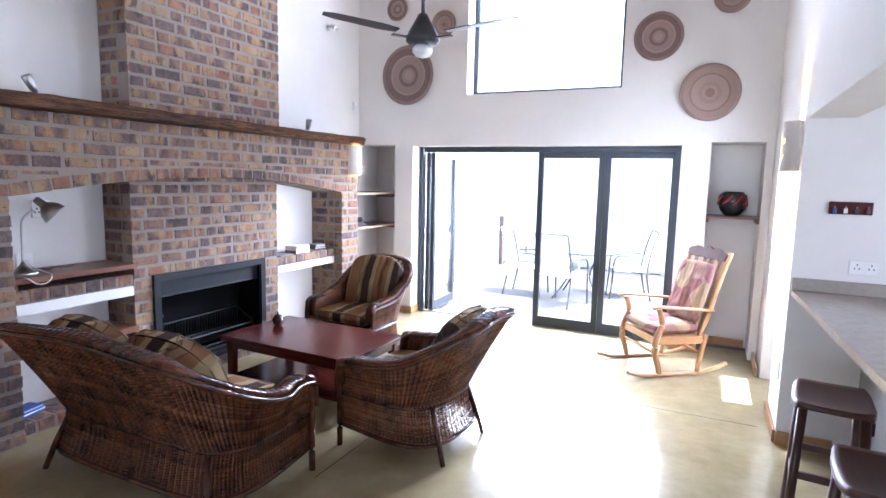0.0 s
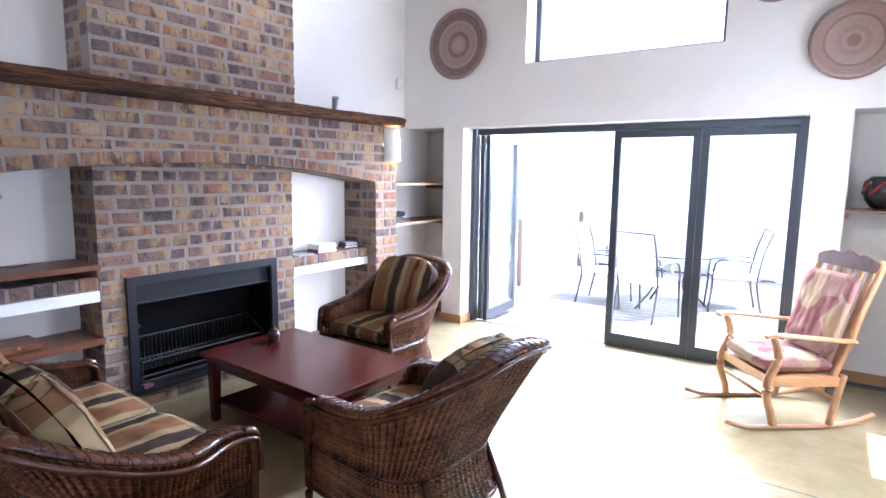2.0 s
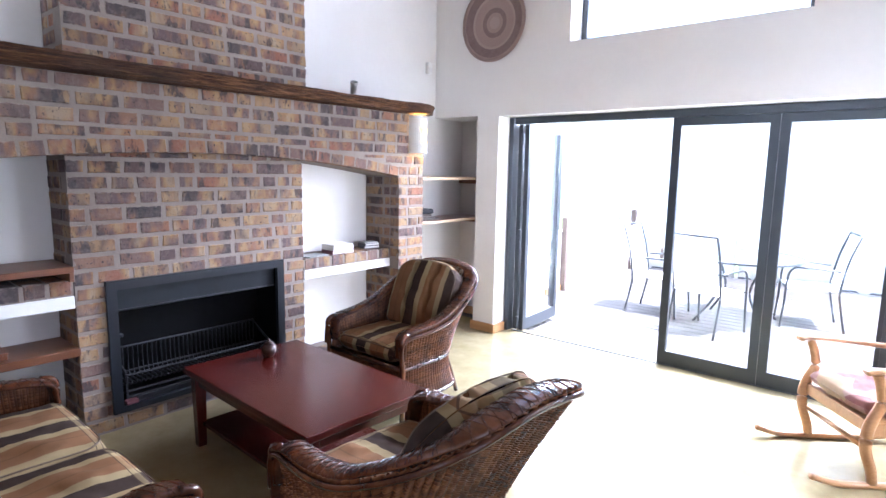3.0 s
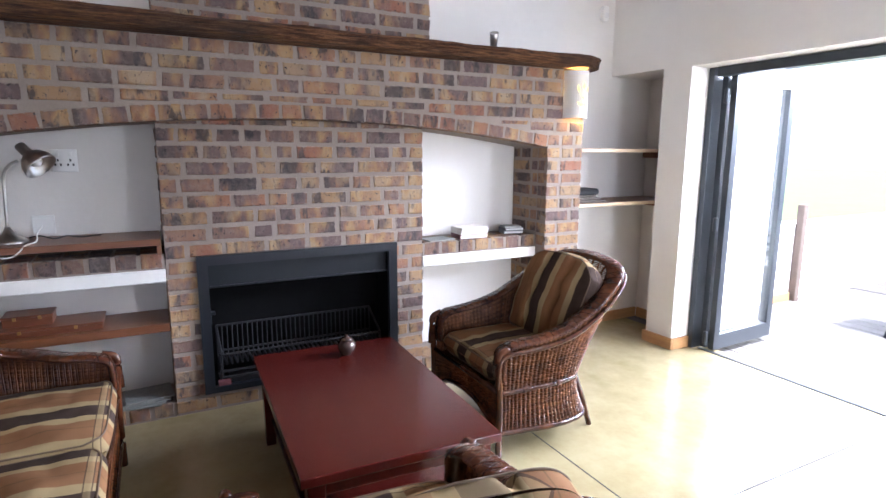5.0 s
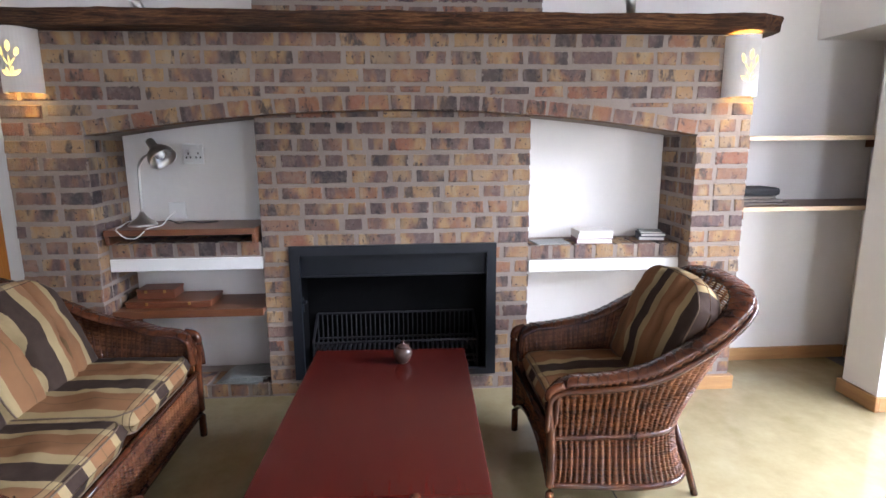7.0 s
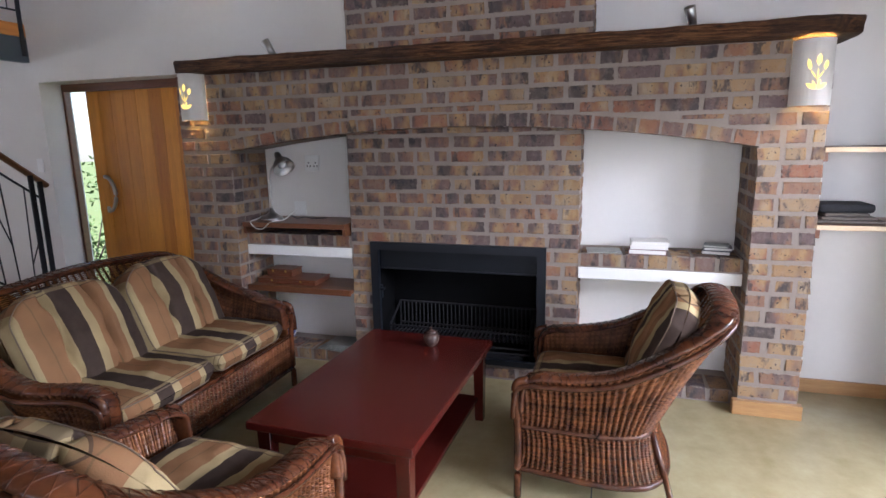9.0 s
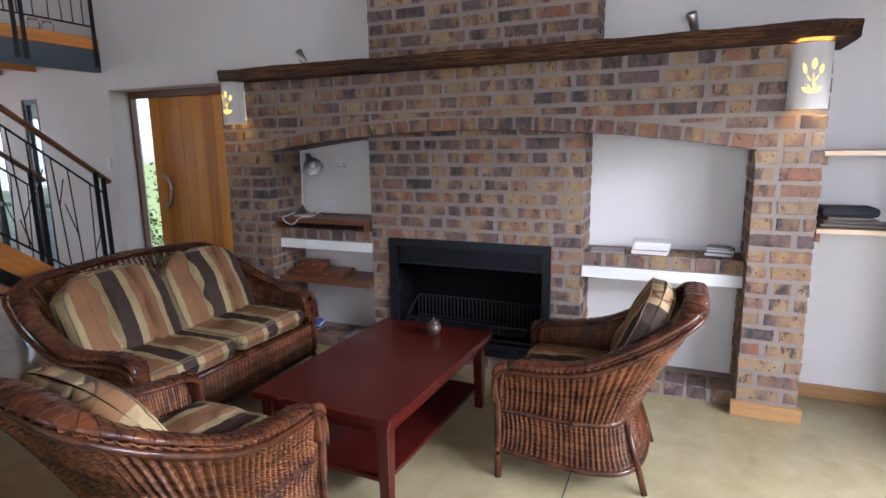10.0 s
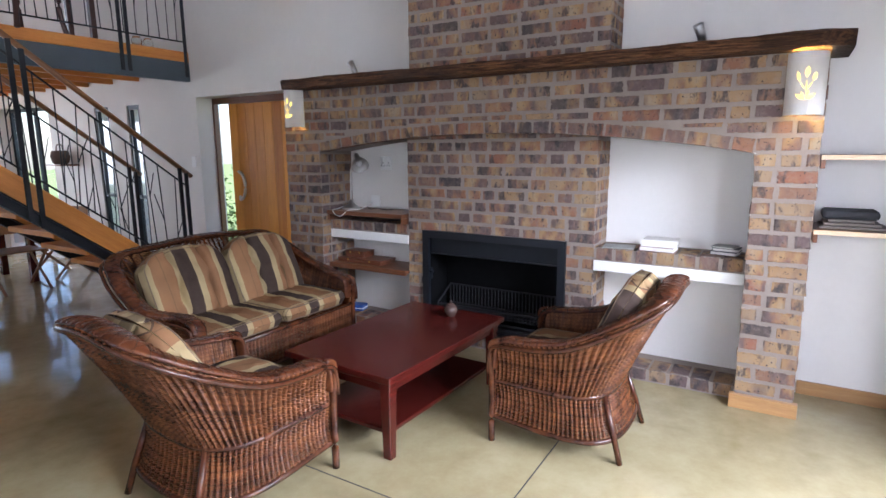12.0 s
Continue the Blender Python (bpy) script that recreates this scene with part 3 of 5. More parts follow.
bow = [(.03 + .032 * math.sin(q) ** .4, .10 + .125 * math.sin(q) ** .85, 1.13 - .155 * math.cos(q)) for q in (math.pi * (.001 + .998 * k / 16) for k in range(17))]
part("handle", tube(bow, .0165, 10), CHROME, swing, "curved steel pull handle", True)
part("keyhole", lathe([(.02, 0), (.02, .006)], 14, pose(.03, .10, 1.0, 0, 90)), CHROME, swing)

# ---- fireplace fittings ----
fire = thing("built_in_fireplace", "black steel built-in firebox with a basket grate", "fireplace")
f = 0.055
part("surround", wall('x', INNER - .01, INNER + .022, FY0, FY1, FZ0, FZ1, [(FY0 + f, FY1 - f, FZ0 + .035, FZ1 - f)]), STEEL, fire)
a, b, c, d = FY0 + .03, FY1 - .03, FZ0 + .004, FZ1 - .03
for name, row in (("back_plate", (-2.75, -2.74, a, b, c, d)), ("side_plate", (-2.74, INNER - .012, a, a + .01, c, d)), ("side_plate", (-2.74, INNER - .012, b - .01, b, c, d)), ("base_plate", (-2.74, INNER - .012, a + .01, b - .01, c, c + .012)), ("top_plate", (-2.74, INNER - .012, a + .01, b - .01, d - .012, d))):
    part(name, box(*row), SOOT, fire)
part("hood", boxes([(INNER - .040, INNER - .028, a + .02, b - .02, .712, d - .012), (INNER - .12, INNER - .028, a + .02, b - .02, .704, .712)], .002), HOOD, fire)
part("hood_lip", box(INNER - .028, INNER - .022, a + .02, b - .02, .706, .716, .002), STEEL, fire)
gy0, gy1 = FY0 + .10, FY1 - .10
for x, z in ((-2.50, .30), (-2.50, .20), (-2.70, .42), (-2.70, .26), (-2.50, .165)):
    part("grate_rail", tube([(x, gy0, z), (x, gy1, z)], .007, 6), GRATE, fire)
n = 34
for i in range(n):
    y = gy0 + (gy1 - gy0) * i / (n - 1)
    part("grate_bar", tube([(-2.70, y, .42), (-2.70, y, .26), (-2.68, y, .235), (-2.52, y, .235), (-2.50, y, .25), (-2.50, y, .31)], .0055, 5), GRATE, fire)
for y in (gy0, gy1):
    part("grate_end", tube([(-2.50, y, .31), (-2.60, y, .36), (-2.70, y, .42), (-2.70, y, .12), (-2.50, y, .12), (-2.50, y, .31)], .008, 6), GRATE, fire)
part("ash_pan", boxes([(-2.70, -2.49, gy0 + .05, gy1 - .05, .122, .132), (-2.492, -2.484, gy0 + .05, gy1 - .05, .122, .160)], .002), GRATE, fire)
part("damper_handle", boxes([(-2.49, -2.46, a + .012, a + .03, .50, .59), (-2.48, -2.44, a + .012, a + .05, .56, .575)], .003), STEEL, fire)
tagged(link("firelighter_box", box(-2.475, -2.435, 7.535, 7.60, FZ0 + .036, FZ0 + .06, .002), COVER_RED), "small red box on the firebox lip", "box")


def beam_mesh():
    """Old sleeper with worn, uneven edges and a broken end."""
    bm = bmesh.new()
    ny, rows = 220, []
    prof = [(-2.74, 2.018), (-2.30, 2.018), (-2.238, 2.022), (-2.230, 2.034), (-2.228, 2.058), (-2.230, 2.085), (-2.240, 2.100), (-2.30, 2.104), (-2.74, 2.104)]
    for j in range(ny + 1):
        y = 6.20 + (10.125 - 6.20) * j / ny
        ring = []
        for k, (x, z) in enumerate(prof):
            w = 0.0 if k in (0, 8) else 1.0
            dx = noise.noise(Vector((z * 30, y * 2.1, 3))) * .014 + noise.noise(Vector((z * 90, y * 7, 8))) * .009 + noise.noise(Vector((z * 160, y * 26, 5))) * .004
            dz = noise.noise(Vector((x * 6, y * 2.6, 20))) * .012 + noise.noise(Vector((x * 9, y * 11, 31))) * .004
            cut = 0.0
            if y > 9.98 and x > -2.5:
                cut = (y - 9.98) * 0.5 * (1 if z > 2.06 else 1.25)
            ring.append(bm.verts.new((x + w * dx - cut * w, y, z + (w * dz if 2.04 < z else w * max(dz, 0)))))
        rows.append(ring)
    for a, b in zip(rows, rows[1:]):
        for k in range(len(prof)):
            m = (k + 1) % len(prof)
            bm.faces.new((a[k], a[m], b[m], b[k]))
    bm.faces.new(rows[0])
    bm.faces.new(rows[-1][::-1])
    return bm


tagged(link("mantel_beam", beam_mesh(), SLEEPER), "dark weathered railway-sleeper beam over the fireplace", "mantel")


def sconce(m):
    """Half-round ceramic wall light, open above and below, with a plant of glowing faces laid on it; local y points
    away from the wall.
    """
    s = thing("wall_sconce", "cream ceramic half-round wall light with a glowing plant cut-out", "wall light", m, "wall lights")
    bm = bmesh.new()
    n, R0, D, h = 18, .092, .10, .315
    rings = []
    for r, d in ((R0, D), (R0 - .008, D - .008)):
        for z in (0, h):
            rings.append([bm.verts.new((-r * math.cos(math.pi * k / n), d * math.sin(math.pi * k / n), z)) for k in range(n + 1)])
    o0, o1, i0, i1 = rings
    for k in range(n):
        bm.faces.new((o0[k], o0[k + 1], o1[k + 1], o1[k]))
        bm.faces.new((i0[k], i1[k], i1[k + 1], i0[k + 1]))
        bm.faces.new((o1[k], o1[k + 1], i1[k + 1], i1[k]))
        bm.faces.new((o0[k], i0[k], i0[k + 1], o0[k + 1]))
    part("shade", bm, CERAMIC, s, "", False)

    # emissive face just proud of the shade, stands in for light shining through
    def cut(points, name="cutout"):
        b = bmesh.new()
        vs = []
        for x, z in points:
            x = max(-R0, min(R0, x))
            vs.append(b.verts.new((x, D * math.sqrt(1 - (x / R0) ** 2) + .0015, z)))
        b.faces.new(vs)
        part(name, b, WARM, s, "glowing yellow face in place of a lit opening")

    def petal(x, z, dx, dz, w):
        q = Vector((-dz, dx)).normalized() * w
        cut([(x, z), (x + dx * .35 + q.x, z + dz * .35 + q.y), (x + dx * .75 + q.x * .8, z + dz * .75 + q.y * .8), (x + dx, z + dz), (x + dx * .75 - q.x * .8, z + dz * .75 - q.y * .8), (x + dx * .35 - q.x, z + dz * .35 - q.y)])
    for row in ((.0, .185, -.004, .055, .012), (-.030, .165, -.010, .045, .010), (.030, .165, .012, .055, .008), (-.002, .105, .001, .07, .003), (-.004, .125, -.024, .038, .003), (.004, .125, .024, .04, .003),
                (-.004, .075, -.040, .030, .010), (.004, .075, .040, .030, .010), (-.002, .072, -.012, .05, .007), (.003, .072, .016, .045, .007)):
        petal(*row)
    part("lamp_holder", lathe([(.018, .06), (.018, .10), (.024, .105), (.026, .14), (.015, .16)], 12, pose(0, .04, 0)), WARM, s, "warm glowing bulb")
    return s


SCONCES = (pose(OUTER + .001, 9.93, 1.69, 0, 0, -90), pose(OUTER + .001, 6.245, 1.715, 0, 0, -90), pose(EAST - .001, 8.93, 1.765, 0, 0, 90))
for m in SCONCES:
    sconce(m)
    lamp("sconce_bulb", 'POINT', m @ pose(0, .05, .19), 7.0, (1, .64, .16), .02)

# small chrome spotlights standing on the beam, and one on the wall
def spot(m, group=""):
    s = thing("mini_spotlight", "small chrome bullet spotlight on a stem", "spotlight", m, group)
    part("base", lathe([(.022, 0), (.022, .006), (.008, .010)], 14), CHROME, s, "", True)
    part("stem", tube([(0, 0, .008), (.004, 0, .03), (0, 0, .05)], .004, 6), CHROME, s)
    part("head", lathe([(.006, -.045), (.016, -.04), (.019, -.01), (.024, .04), (.022, .042), (.018, .03)], 14, pose(0, 0, .065, 30, 0, 40)), CHROME, s, "", True)
    return s


for x, y, rz in ((-2.52, 9.38, 20), (-2.52, 6.74, -30)):
    spot(pose(x, y, 2.104, 0, 0, rz) @ Matrix.Scale(1.3, 4), "spotlights on the beam")
spot(pose(WEST, 10.03, 3.33, 0, 90, 0) @ Matrix.Scale(1.4, 4))
pir = thing("alarm_sensor", "small white alarm sensor in the corner", "sensor", pose(WEST, 10.53, 2.47))
part("housing", box(0, .045, -.03, .03, 0, .11, .012), PLASTIC, pir)
part("lens", box(.040, .050, -.02, .02, .02, .06, .006), OPAL, pir)

# ---- niches and alcoves ----
def plank(name, x0, x1, y0, y1, z0, z1, label, mat=SHELFWOOD, edge=None):
    s = thing(name, label, "shelf")
    part("board", box(x0, x1, y0, y1, z0, z1, .003), mat, s)
    if edge:
        part("edge_strip", box(x1, x1 + .008, y0, y1, z0 - .003, z1 + .001, .002), PALEEDGE, s, "pale front edge")
    return s


for z in (1.062, 1.462):
    s = plank("alcove_shelf", WEST, -2.375, 10.035, 11.09, z, z + .022, "timber shelf with a pale edge bridging the alcove", SHELFWOOD, True)
    for y in (10.035, 11.06):
        part("bracket", box(WEST, -2.385, y, y + .022, z - .05, z, .003), SHELFWOOD, s)
s = plank("pot_shelf", 1.26, 1.72, 10.68, 11.09, 1.345, 1.367, "timber shelf across the pot alcove")
for x in (1.26, 1.695):
    part("bracket", box(x, x + .025, 10.69, 11.09, 1.305, 1.345, .003), SHELFWOOD, s)
s = thing("raised_shelf", "low varnished timber shelf box on the brick ledge", "shelf")
part("board", box(-2.74, -2.385, 6.505, 7.30, .978, 1.012, .004), SHELFWOOD, s)
for y in (6.505, 7.278):
    part("side", box(-2.74, -2.395, y, y + .022, .928, .978, .003), SHELFWOOD, s)
s = plank("lower_shelf", -2.755, -2.42, 6.492, 7.31, .523, .547, "varnished timber shelf low in the niche")
part("lip", box(-2.425, -2.405, 6.492, 7.31, .510, .553, .004), SHELFWOOD, s)

for y, z, w, n2 in ((6.881, 1.405, .118, 2), (6.76, 1.072, .10, 0)):
    o = thing("wall_socket" if n2 else "blank_plate", "white double wall socket" if n2 else "white blank cover plate", "socket", pose(WEST, y, z))
    part("plate", box(0, .012, -w / 2, w / 2, -w / 2, w / 2, .004), PLASTIC, o)
    for k in range(n2):
        part("rocker", box(.011, .016, (k - .5) * .056 - .008, (k - .5) * .056 + .008, .024, .044, .002), PLASTIC, o)
        # dark blocks on the plate stand in for the shade inside the pin holes
        for dy, dz in ((0, .017), (-.012, -.006), (.012, -.006)):
            part("hole_shade", box(.0105, .0130, (k - .5) * .056 + dy - .004, (k - .5) * .056 + dy + .004, dz - .021, dz - .009), DARK, o)
o = thing("light_switch", "white light switch by the front door", "switch", pose(WEST, 4.22, 1.40))
part("plate", box(0, .010, -.035, .035, -.058, .058, .003), PLASTIC, o)
part("rocker", box(.009, .014, -.012, .012, -.025, .025, .002), PLASTIC, o)
o = thing("light_switch", "white switch plate low beside the counter", "switch", pose(EAST, 8.86, .46))
part("plate", box(-.010, 0, -.035, .035, -.058, .058, .003), PLASTIC, o)


def book(name, m, w, d, h, cover, label):
    b = thing(name, label, "book", m)
    part("page_block", box(.004, w - .003, .003, d - .003, .003, h - .003), PAPER, b)
    part("cover", boxes([(0, w, 0, d, 0, .003), (0, w, 0, d, h - .003, h), (0, w, 0, .004, .003, h - .003)]), cover, b)
    return b


Z = .873
book("magazine", pose(-2.60, 8.86, Z, 0, 0, 6), .15, .20, .008, GREYMAG, "thin magazine lying on the brick ledge")
book("book", pose(-2.62, 9.12, Z, 0, 0, -4), .15, .21, .030, COVER_RED, "thick red book at the bottom of a stack")
book("book", pose(-2.62, 9.12, Z + .030, 0, 0, 0), .15, .21, .026, PAPER, "thick white book on top of a stack")
book("book", pose(-2.62, 9.12, Z + .056, 0, 0, 3), .15, .21, .018, PAPER, "white notepad on top of the book stack")
book("book", pose(-2.66, 9.54, Z, 0, 0, -12), .11, .15, .022, COVER_DARK, "small dark paperback on the ledge")
book("book", pose(-2.66, 9.54, Z + .022, 0, 0, -6), .11, .15, .020, COVER_DARK, "small dark paperback on a paperback")
book("book", pose(-2.66, 9.55, Z + .042, 0, 0, -14), .11, .13, .012, GREYMAG, "small grey booklet on the paperbacks")
for k in range(4):
    book("magazine", pose(-2.66, 7.02 + .01 * k, .086 + .008 * k, 0, 0, 4 * k - 6), .20, .24, .008, GREYMAG, "glossy magazine in a pile on the brick plinth")
for x0, x1, y0, y1, z0, z1, lab in ((-2.70, -2.48, 6.53, 7.00, .548, .587, "flat dark wooden game box on the low shelf"), (-2.68, -2.54, 6.57, 6.78, .588, .643, "small dark wooden box with a lid on the flat box")):
    o = thing("wooden_box", lab, "box")
    part("body", box(x0, x1, y0, y1, z0, z1 - .012, .004), BOXWOOD, o)
    part("lid", box(x0 - .004, x1 + .004, y0 - .004, y1 + .004, z1 - .0115, z1, .004), BOXWOOD, o)
    for q in (.25, .75):
        part("catch", box(x1 - .001, x1 + .006, y0 + (y1 - y0) * q - .008, y0 + (y1 - y0) * q + .008, z1 - .022, z1 - .004, .002), BRASS, o, "small brass catch")
o = thing("storage_box", "blue plastic box with a pale band on the brick plinth", "box", pose(-2.60, 6.62, .085, 0, 0, 15))
part("body", box(-.06, .06, -.09, .09, 0, .055, .012), BLUE, o)
part("band", box(-.062, .062, -.092, .092, .022, .030, .002), PLASTIC, o)
o = thing("folded_cloth", "folded grey cloth on the alcove shelf", "cloth", pose(-2.56, 10.20, 1.085))
for k in range(3):
    part("fold", box(-.11, .12 - .02 * k, -.14 + .02 * k, .17 - .03 * k, .017 * k, .017 * k + .016, .007), GREYCLOTH, o)
tagged(link("pouch", box(-2.66, -2.47, 10.07, 10.33, 1.137, 1.185, .018), BLACKBAG), "black soft pouch on the folded cloth", "pouch")

# desk lamp
o = thing("desk_lamp", "brushed-metal desk lamp with a domed shade and white cable", "lamp", pose(-2.55, 6.643, 1.0125))
part("base", lathe([(.076, 0), (.078, .006), (.074, .014), (.055, .028), (.030, .046), (.016, .066), (.010, .080)], 32), CHROME, o, "polished bell-shaped base", True)
part("arm", tube(smooth_path([(0, 0, .07), (0, .004, .20), (0, .008, .31), (.004, .020, .352), (.012, .048, .383), (.020, .078, .397)], 6), .0075, 10), CHROME, o, "", True)
axis = Vector((.36, .60, -.71)).normalized()
hd = Matrix.Translation((.018, .088, .470)) @ (-axis).to_track_quat('Z', 'Y').to_matrix().to_4x4()
sh = part("shade", lathe([(.010, .004), (.021, .0), (.024, -.008), (.024, -.052), (.030, -.060), (.052, -.078), (.068, -.104), (.075, -.136), (.0755, -.142), (.0725, -.142), (.066, -.106), (.050, -.082), (.024, -.066)], 32, hd), CHROME, o, "", True)
part("bulb", lathe([(.014, -.064), (.016, -.078), (.027, -.100), (.026, -.116), (.012, -.130), (.002, -.133)], 16, hd), OPAL, sh, "", True)
part("cable", tube(smooth_path([(-.075, .02, .004), (-.05, -.085, .02), (.05, -.095, .006), (.150, -.075, .004), (.172, -.055, -.012), (.174, -.02, -.040), (.174, .03, -.044), (.172, .065, -.020), (.14, .085, .004), (.02, .11, .004), (-.10, .10, .03), (-.17, .115, .055)], 6), .0036, 7), PLASTIC, o, "white cable looping over the shelf edge", True)
o2 = tube(smooth_path([(-2.70, 6.70, 1.016), (-2.63, 6.76, 1.030), (-2.60, 6.82, 1.016), (-2.63, 6.87, 1.024), (-2.62, 6.93, 1.016), (-2.66, 7.02, 1.016)], 6), .0035, 6)
tagged(link("power_cable", o2, DARK), "thin black cable lying on the raised shelf", "cable")


# ---- wicker seats ----
def tubes_mesh(lines, r, sides=4):
    """Many thin tubes of equal count of points joined in one mesh; lines is an array (n, k, 3)."""
    P = np.asarray(lines, dtype=float)
    n, k, _ = P.shape
    T = np.gradient(P, axis=1)
    T /= np.linalg.norm(T, axis=2, keepdims=True) + 1e-9
    ref = np.where(np.abs(T[..., 2:3]) > .8, np.array([[[0.0, 1.0, 0.0]]]), np.array([[[0.0, 0.0, 1.0]]]))
    A = np.cross(T, ref)
    A /= np.linalg.norm(A, axis=2, keepdims=True) + 1e-9
    B = np.cross(A, T)
    ang = np.arange(sides) * 2 * np.pi / sides
    V = P[:, :, None, :] + r * (A[:, :, None, :] * np.cos(ang)[None, None, :, None] + B[:, :, None, :] * np.sin(ang)[None, None, :, None])
    idx = np.arange(n * k * sides).reshape(n, k, sides)
    a, b = idx[:, :-1], idx[:, 1:]
    F = np.stack([a, np.roll(a, -1, axis=2), np.roll(b, -1, axis=2), b], axis=-1).reshape(-1, 4)
    return V.reshape(-1, 3), F


def weave(name, grid, parent, ribs, wefts, r_rib=.0055, r_weft=.0041):
    """A woven panel: upright stakes and weft strands in and out of them. grid(u, v) gives a point, u along, v upwards."""
    us, vs = np.linspace(0, 1, ribs), np.linspace(0, 1, 11)
    L1 = [[grid(u, v) for v in vs] for u in us]
    V1, F1 = tubes_mesh(L1, r_rib, 5)
    uu = np.linspace(0, 1, (ribs - 1) * 4 + 1)
    rng = np.random.RandomState(ribs + wefts)
    L2 = []
    for j in range(wefts):
        v = (j + .5) / wefts
        row = np.array([grid(u, v) for u in uu])
        t = np.gradient(row, axis=0)
        up = np.array(grid(.5, min(v + .02, 1))) - np.array(grid(.5, max(v - .02, 0)))
        nrm = np.cross(up, t)
        nrm /= np.linalg.norm(nrm, axis=1, keepdims=True) + 1e-9
        s = np.cos(np.arange(len(uu)) * np.pi / 2)
        L2.append(row + nrm * (s * .0068)[:, None] + rng.normal(0, .0006, row.shape))
    V2, F2 = tubes_mesh(L2, r_weft, 3)
    me = bpy.data.meshes.new(name)
    me.from_pydata(np.vstack([V1, V2]).tolist(), [], np.vstack([F1, F2 + len(V1)]).tolist())
    me.materials.append(WICKER)
    me.polygons.foreach_set("use_smooth", [True] * len(me.polygons))
    ob = new(name, me)
    ob.parent = parent
    return ob


def cushion_point(u, v, sign, w, d, h, round_top, seed, puff, tuft):
    """A point on a soft box cushion; u, v from -1 to 1, sign picks the upper or lower face."""
    ru, rv = abs(u), abs(v)
    edge = max(0, 1 - ru ** 8) ** .5 * max(0, 1 - rv ** 8) ** .5
    corner = 1 - .05 * (ru ** 4 * rv ** 4)
    crown = (1 - u * u * .9) * (1 - v * v * .9)
    z = sign * h / 2 * (.42 * min(1, edge * 1.6) + (1 - .42) * (edge * (1 - puff) + puff * crown))
    wr = noise.noise(Vector((u * 2.2 + seed, v * 2.2, sign * 3))) * .014 + noise.noise(Vector((u * 6 + seed, v * 6, sign))) * .006
    bend = round_top * ru ** 3 * max(v, 0) ** 2
    line = .36 + .10 * noise.noise(Vector((seed + (3 if u > 0 else 0), v * 1.7, 1)))
    crease = tuft * math.exp(-((ru - line) / .050) ** 2) * (.35 + .65 * math.cos(v * 3.6 + .5) ** 2)
    return Vector((u * w / 2 * corner, v * d / 2 * corner - bend, z + wr * edge - sign * crease * edge + h / 2))


def cushion_mesh(w, d, h, round_top=0.0, seed=1, puff=.35, tuft=0.0):
    """A soft box cushion centred on its base: w across, d deep, h thick."""
    bm = bmesh.new()
    nx, ny = 64, 28
    sheets = [[[bm.verts.new(cushion_point(2 * i / nx - 1, 2 * j / ny - 1, sign, w, d, h, round_top, seed, puff, tuft)) for i in range(nx + 1)] for j in range(ny + 1)] for sign in (1, -1)]
    for g in sheets:
        for j in range(ny):
            for i in range(nx):
                bm.faces.new((g[j][i], g[j][i + 1], g[j + 1][i + 1], g[j + 1][i]))
    bmesh.ops.remove_doubles(bm, verts=bm.verts, dist=.0004)
    return bm


def add_cushion(name, parent, m, w, d, h, mat, label, seed, round_top=0.0, cord=True, puff=.35):
    tuft = .085 if name == "back_cushion" and cord else 0.0
    c = part(name, cushion_mesh(w, d, h, round_top, seed, puff, tuft), mat, parent, label, True)
    c.matrix_local = m
    if cord:
        for sign in (1, -1):
            ring = []
            for k in range(96):
                t = 2 * math.pi * k / 96
                ct, st = math.cos(t), math.sin(t)
                u, v = math.copysign(abs(ct) ** .2, ct) * .955, math.copysign(abs(st) ** .2, st) * .945
                ring.append(cushion_point(u, v, sign, w, d, h, round_top, seed, puff, tuft))
            part("piping", tube(ring, .0036, 6, closed=True), PIPING, c)
    return c


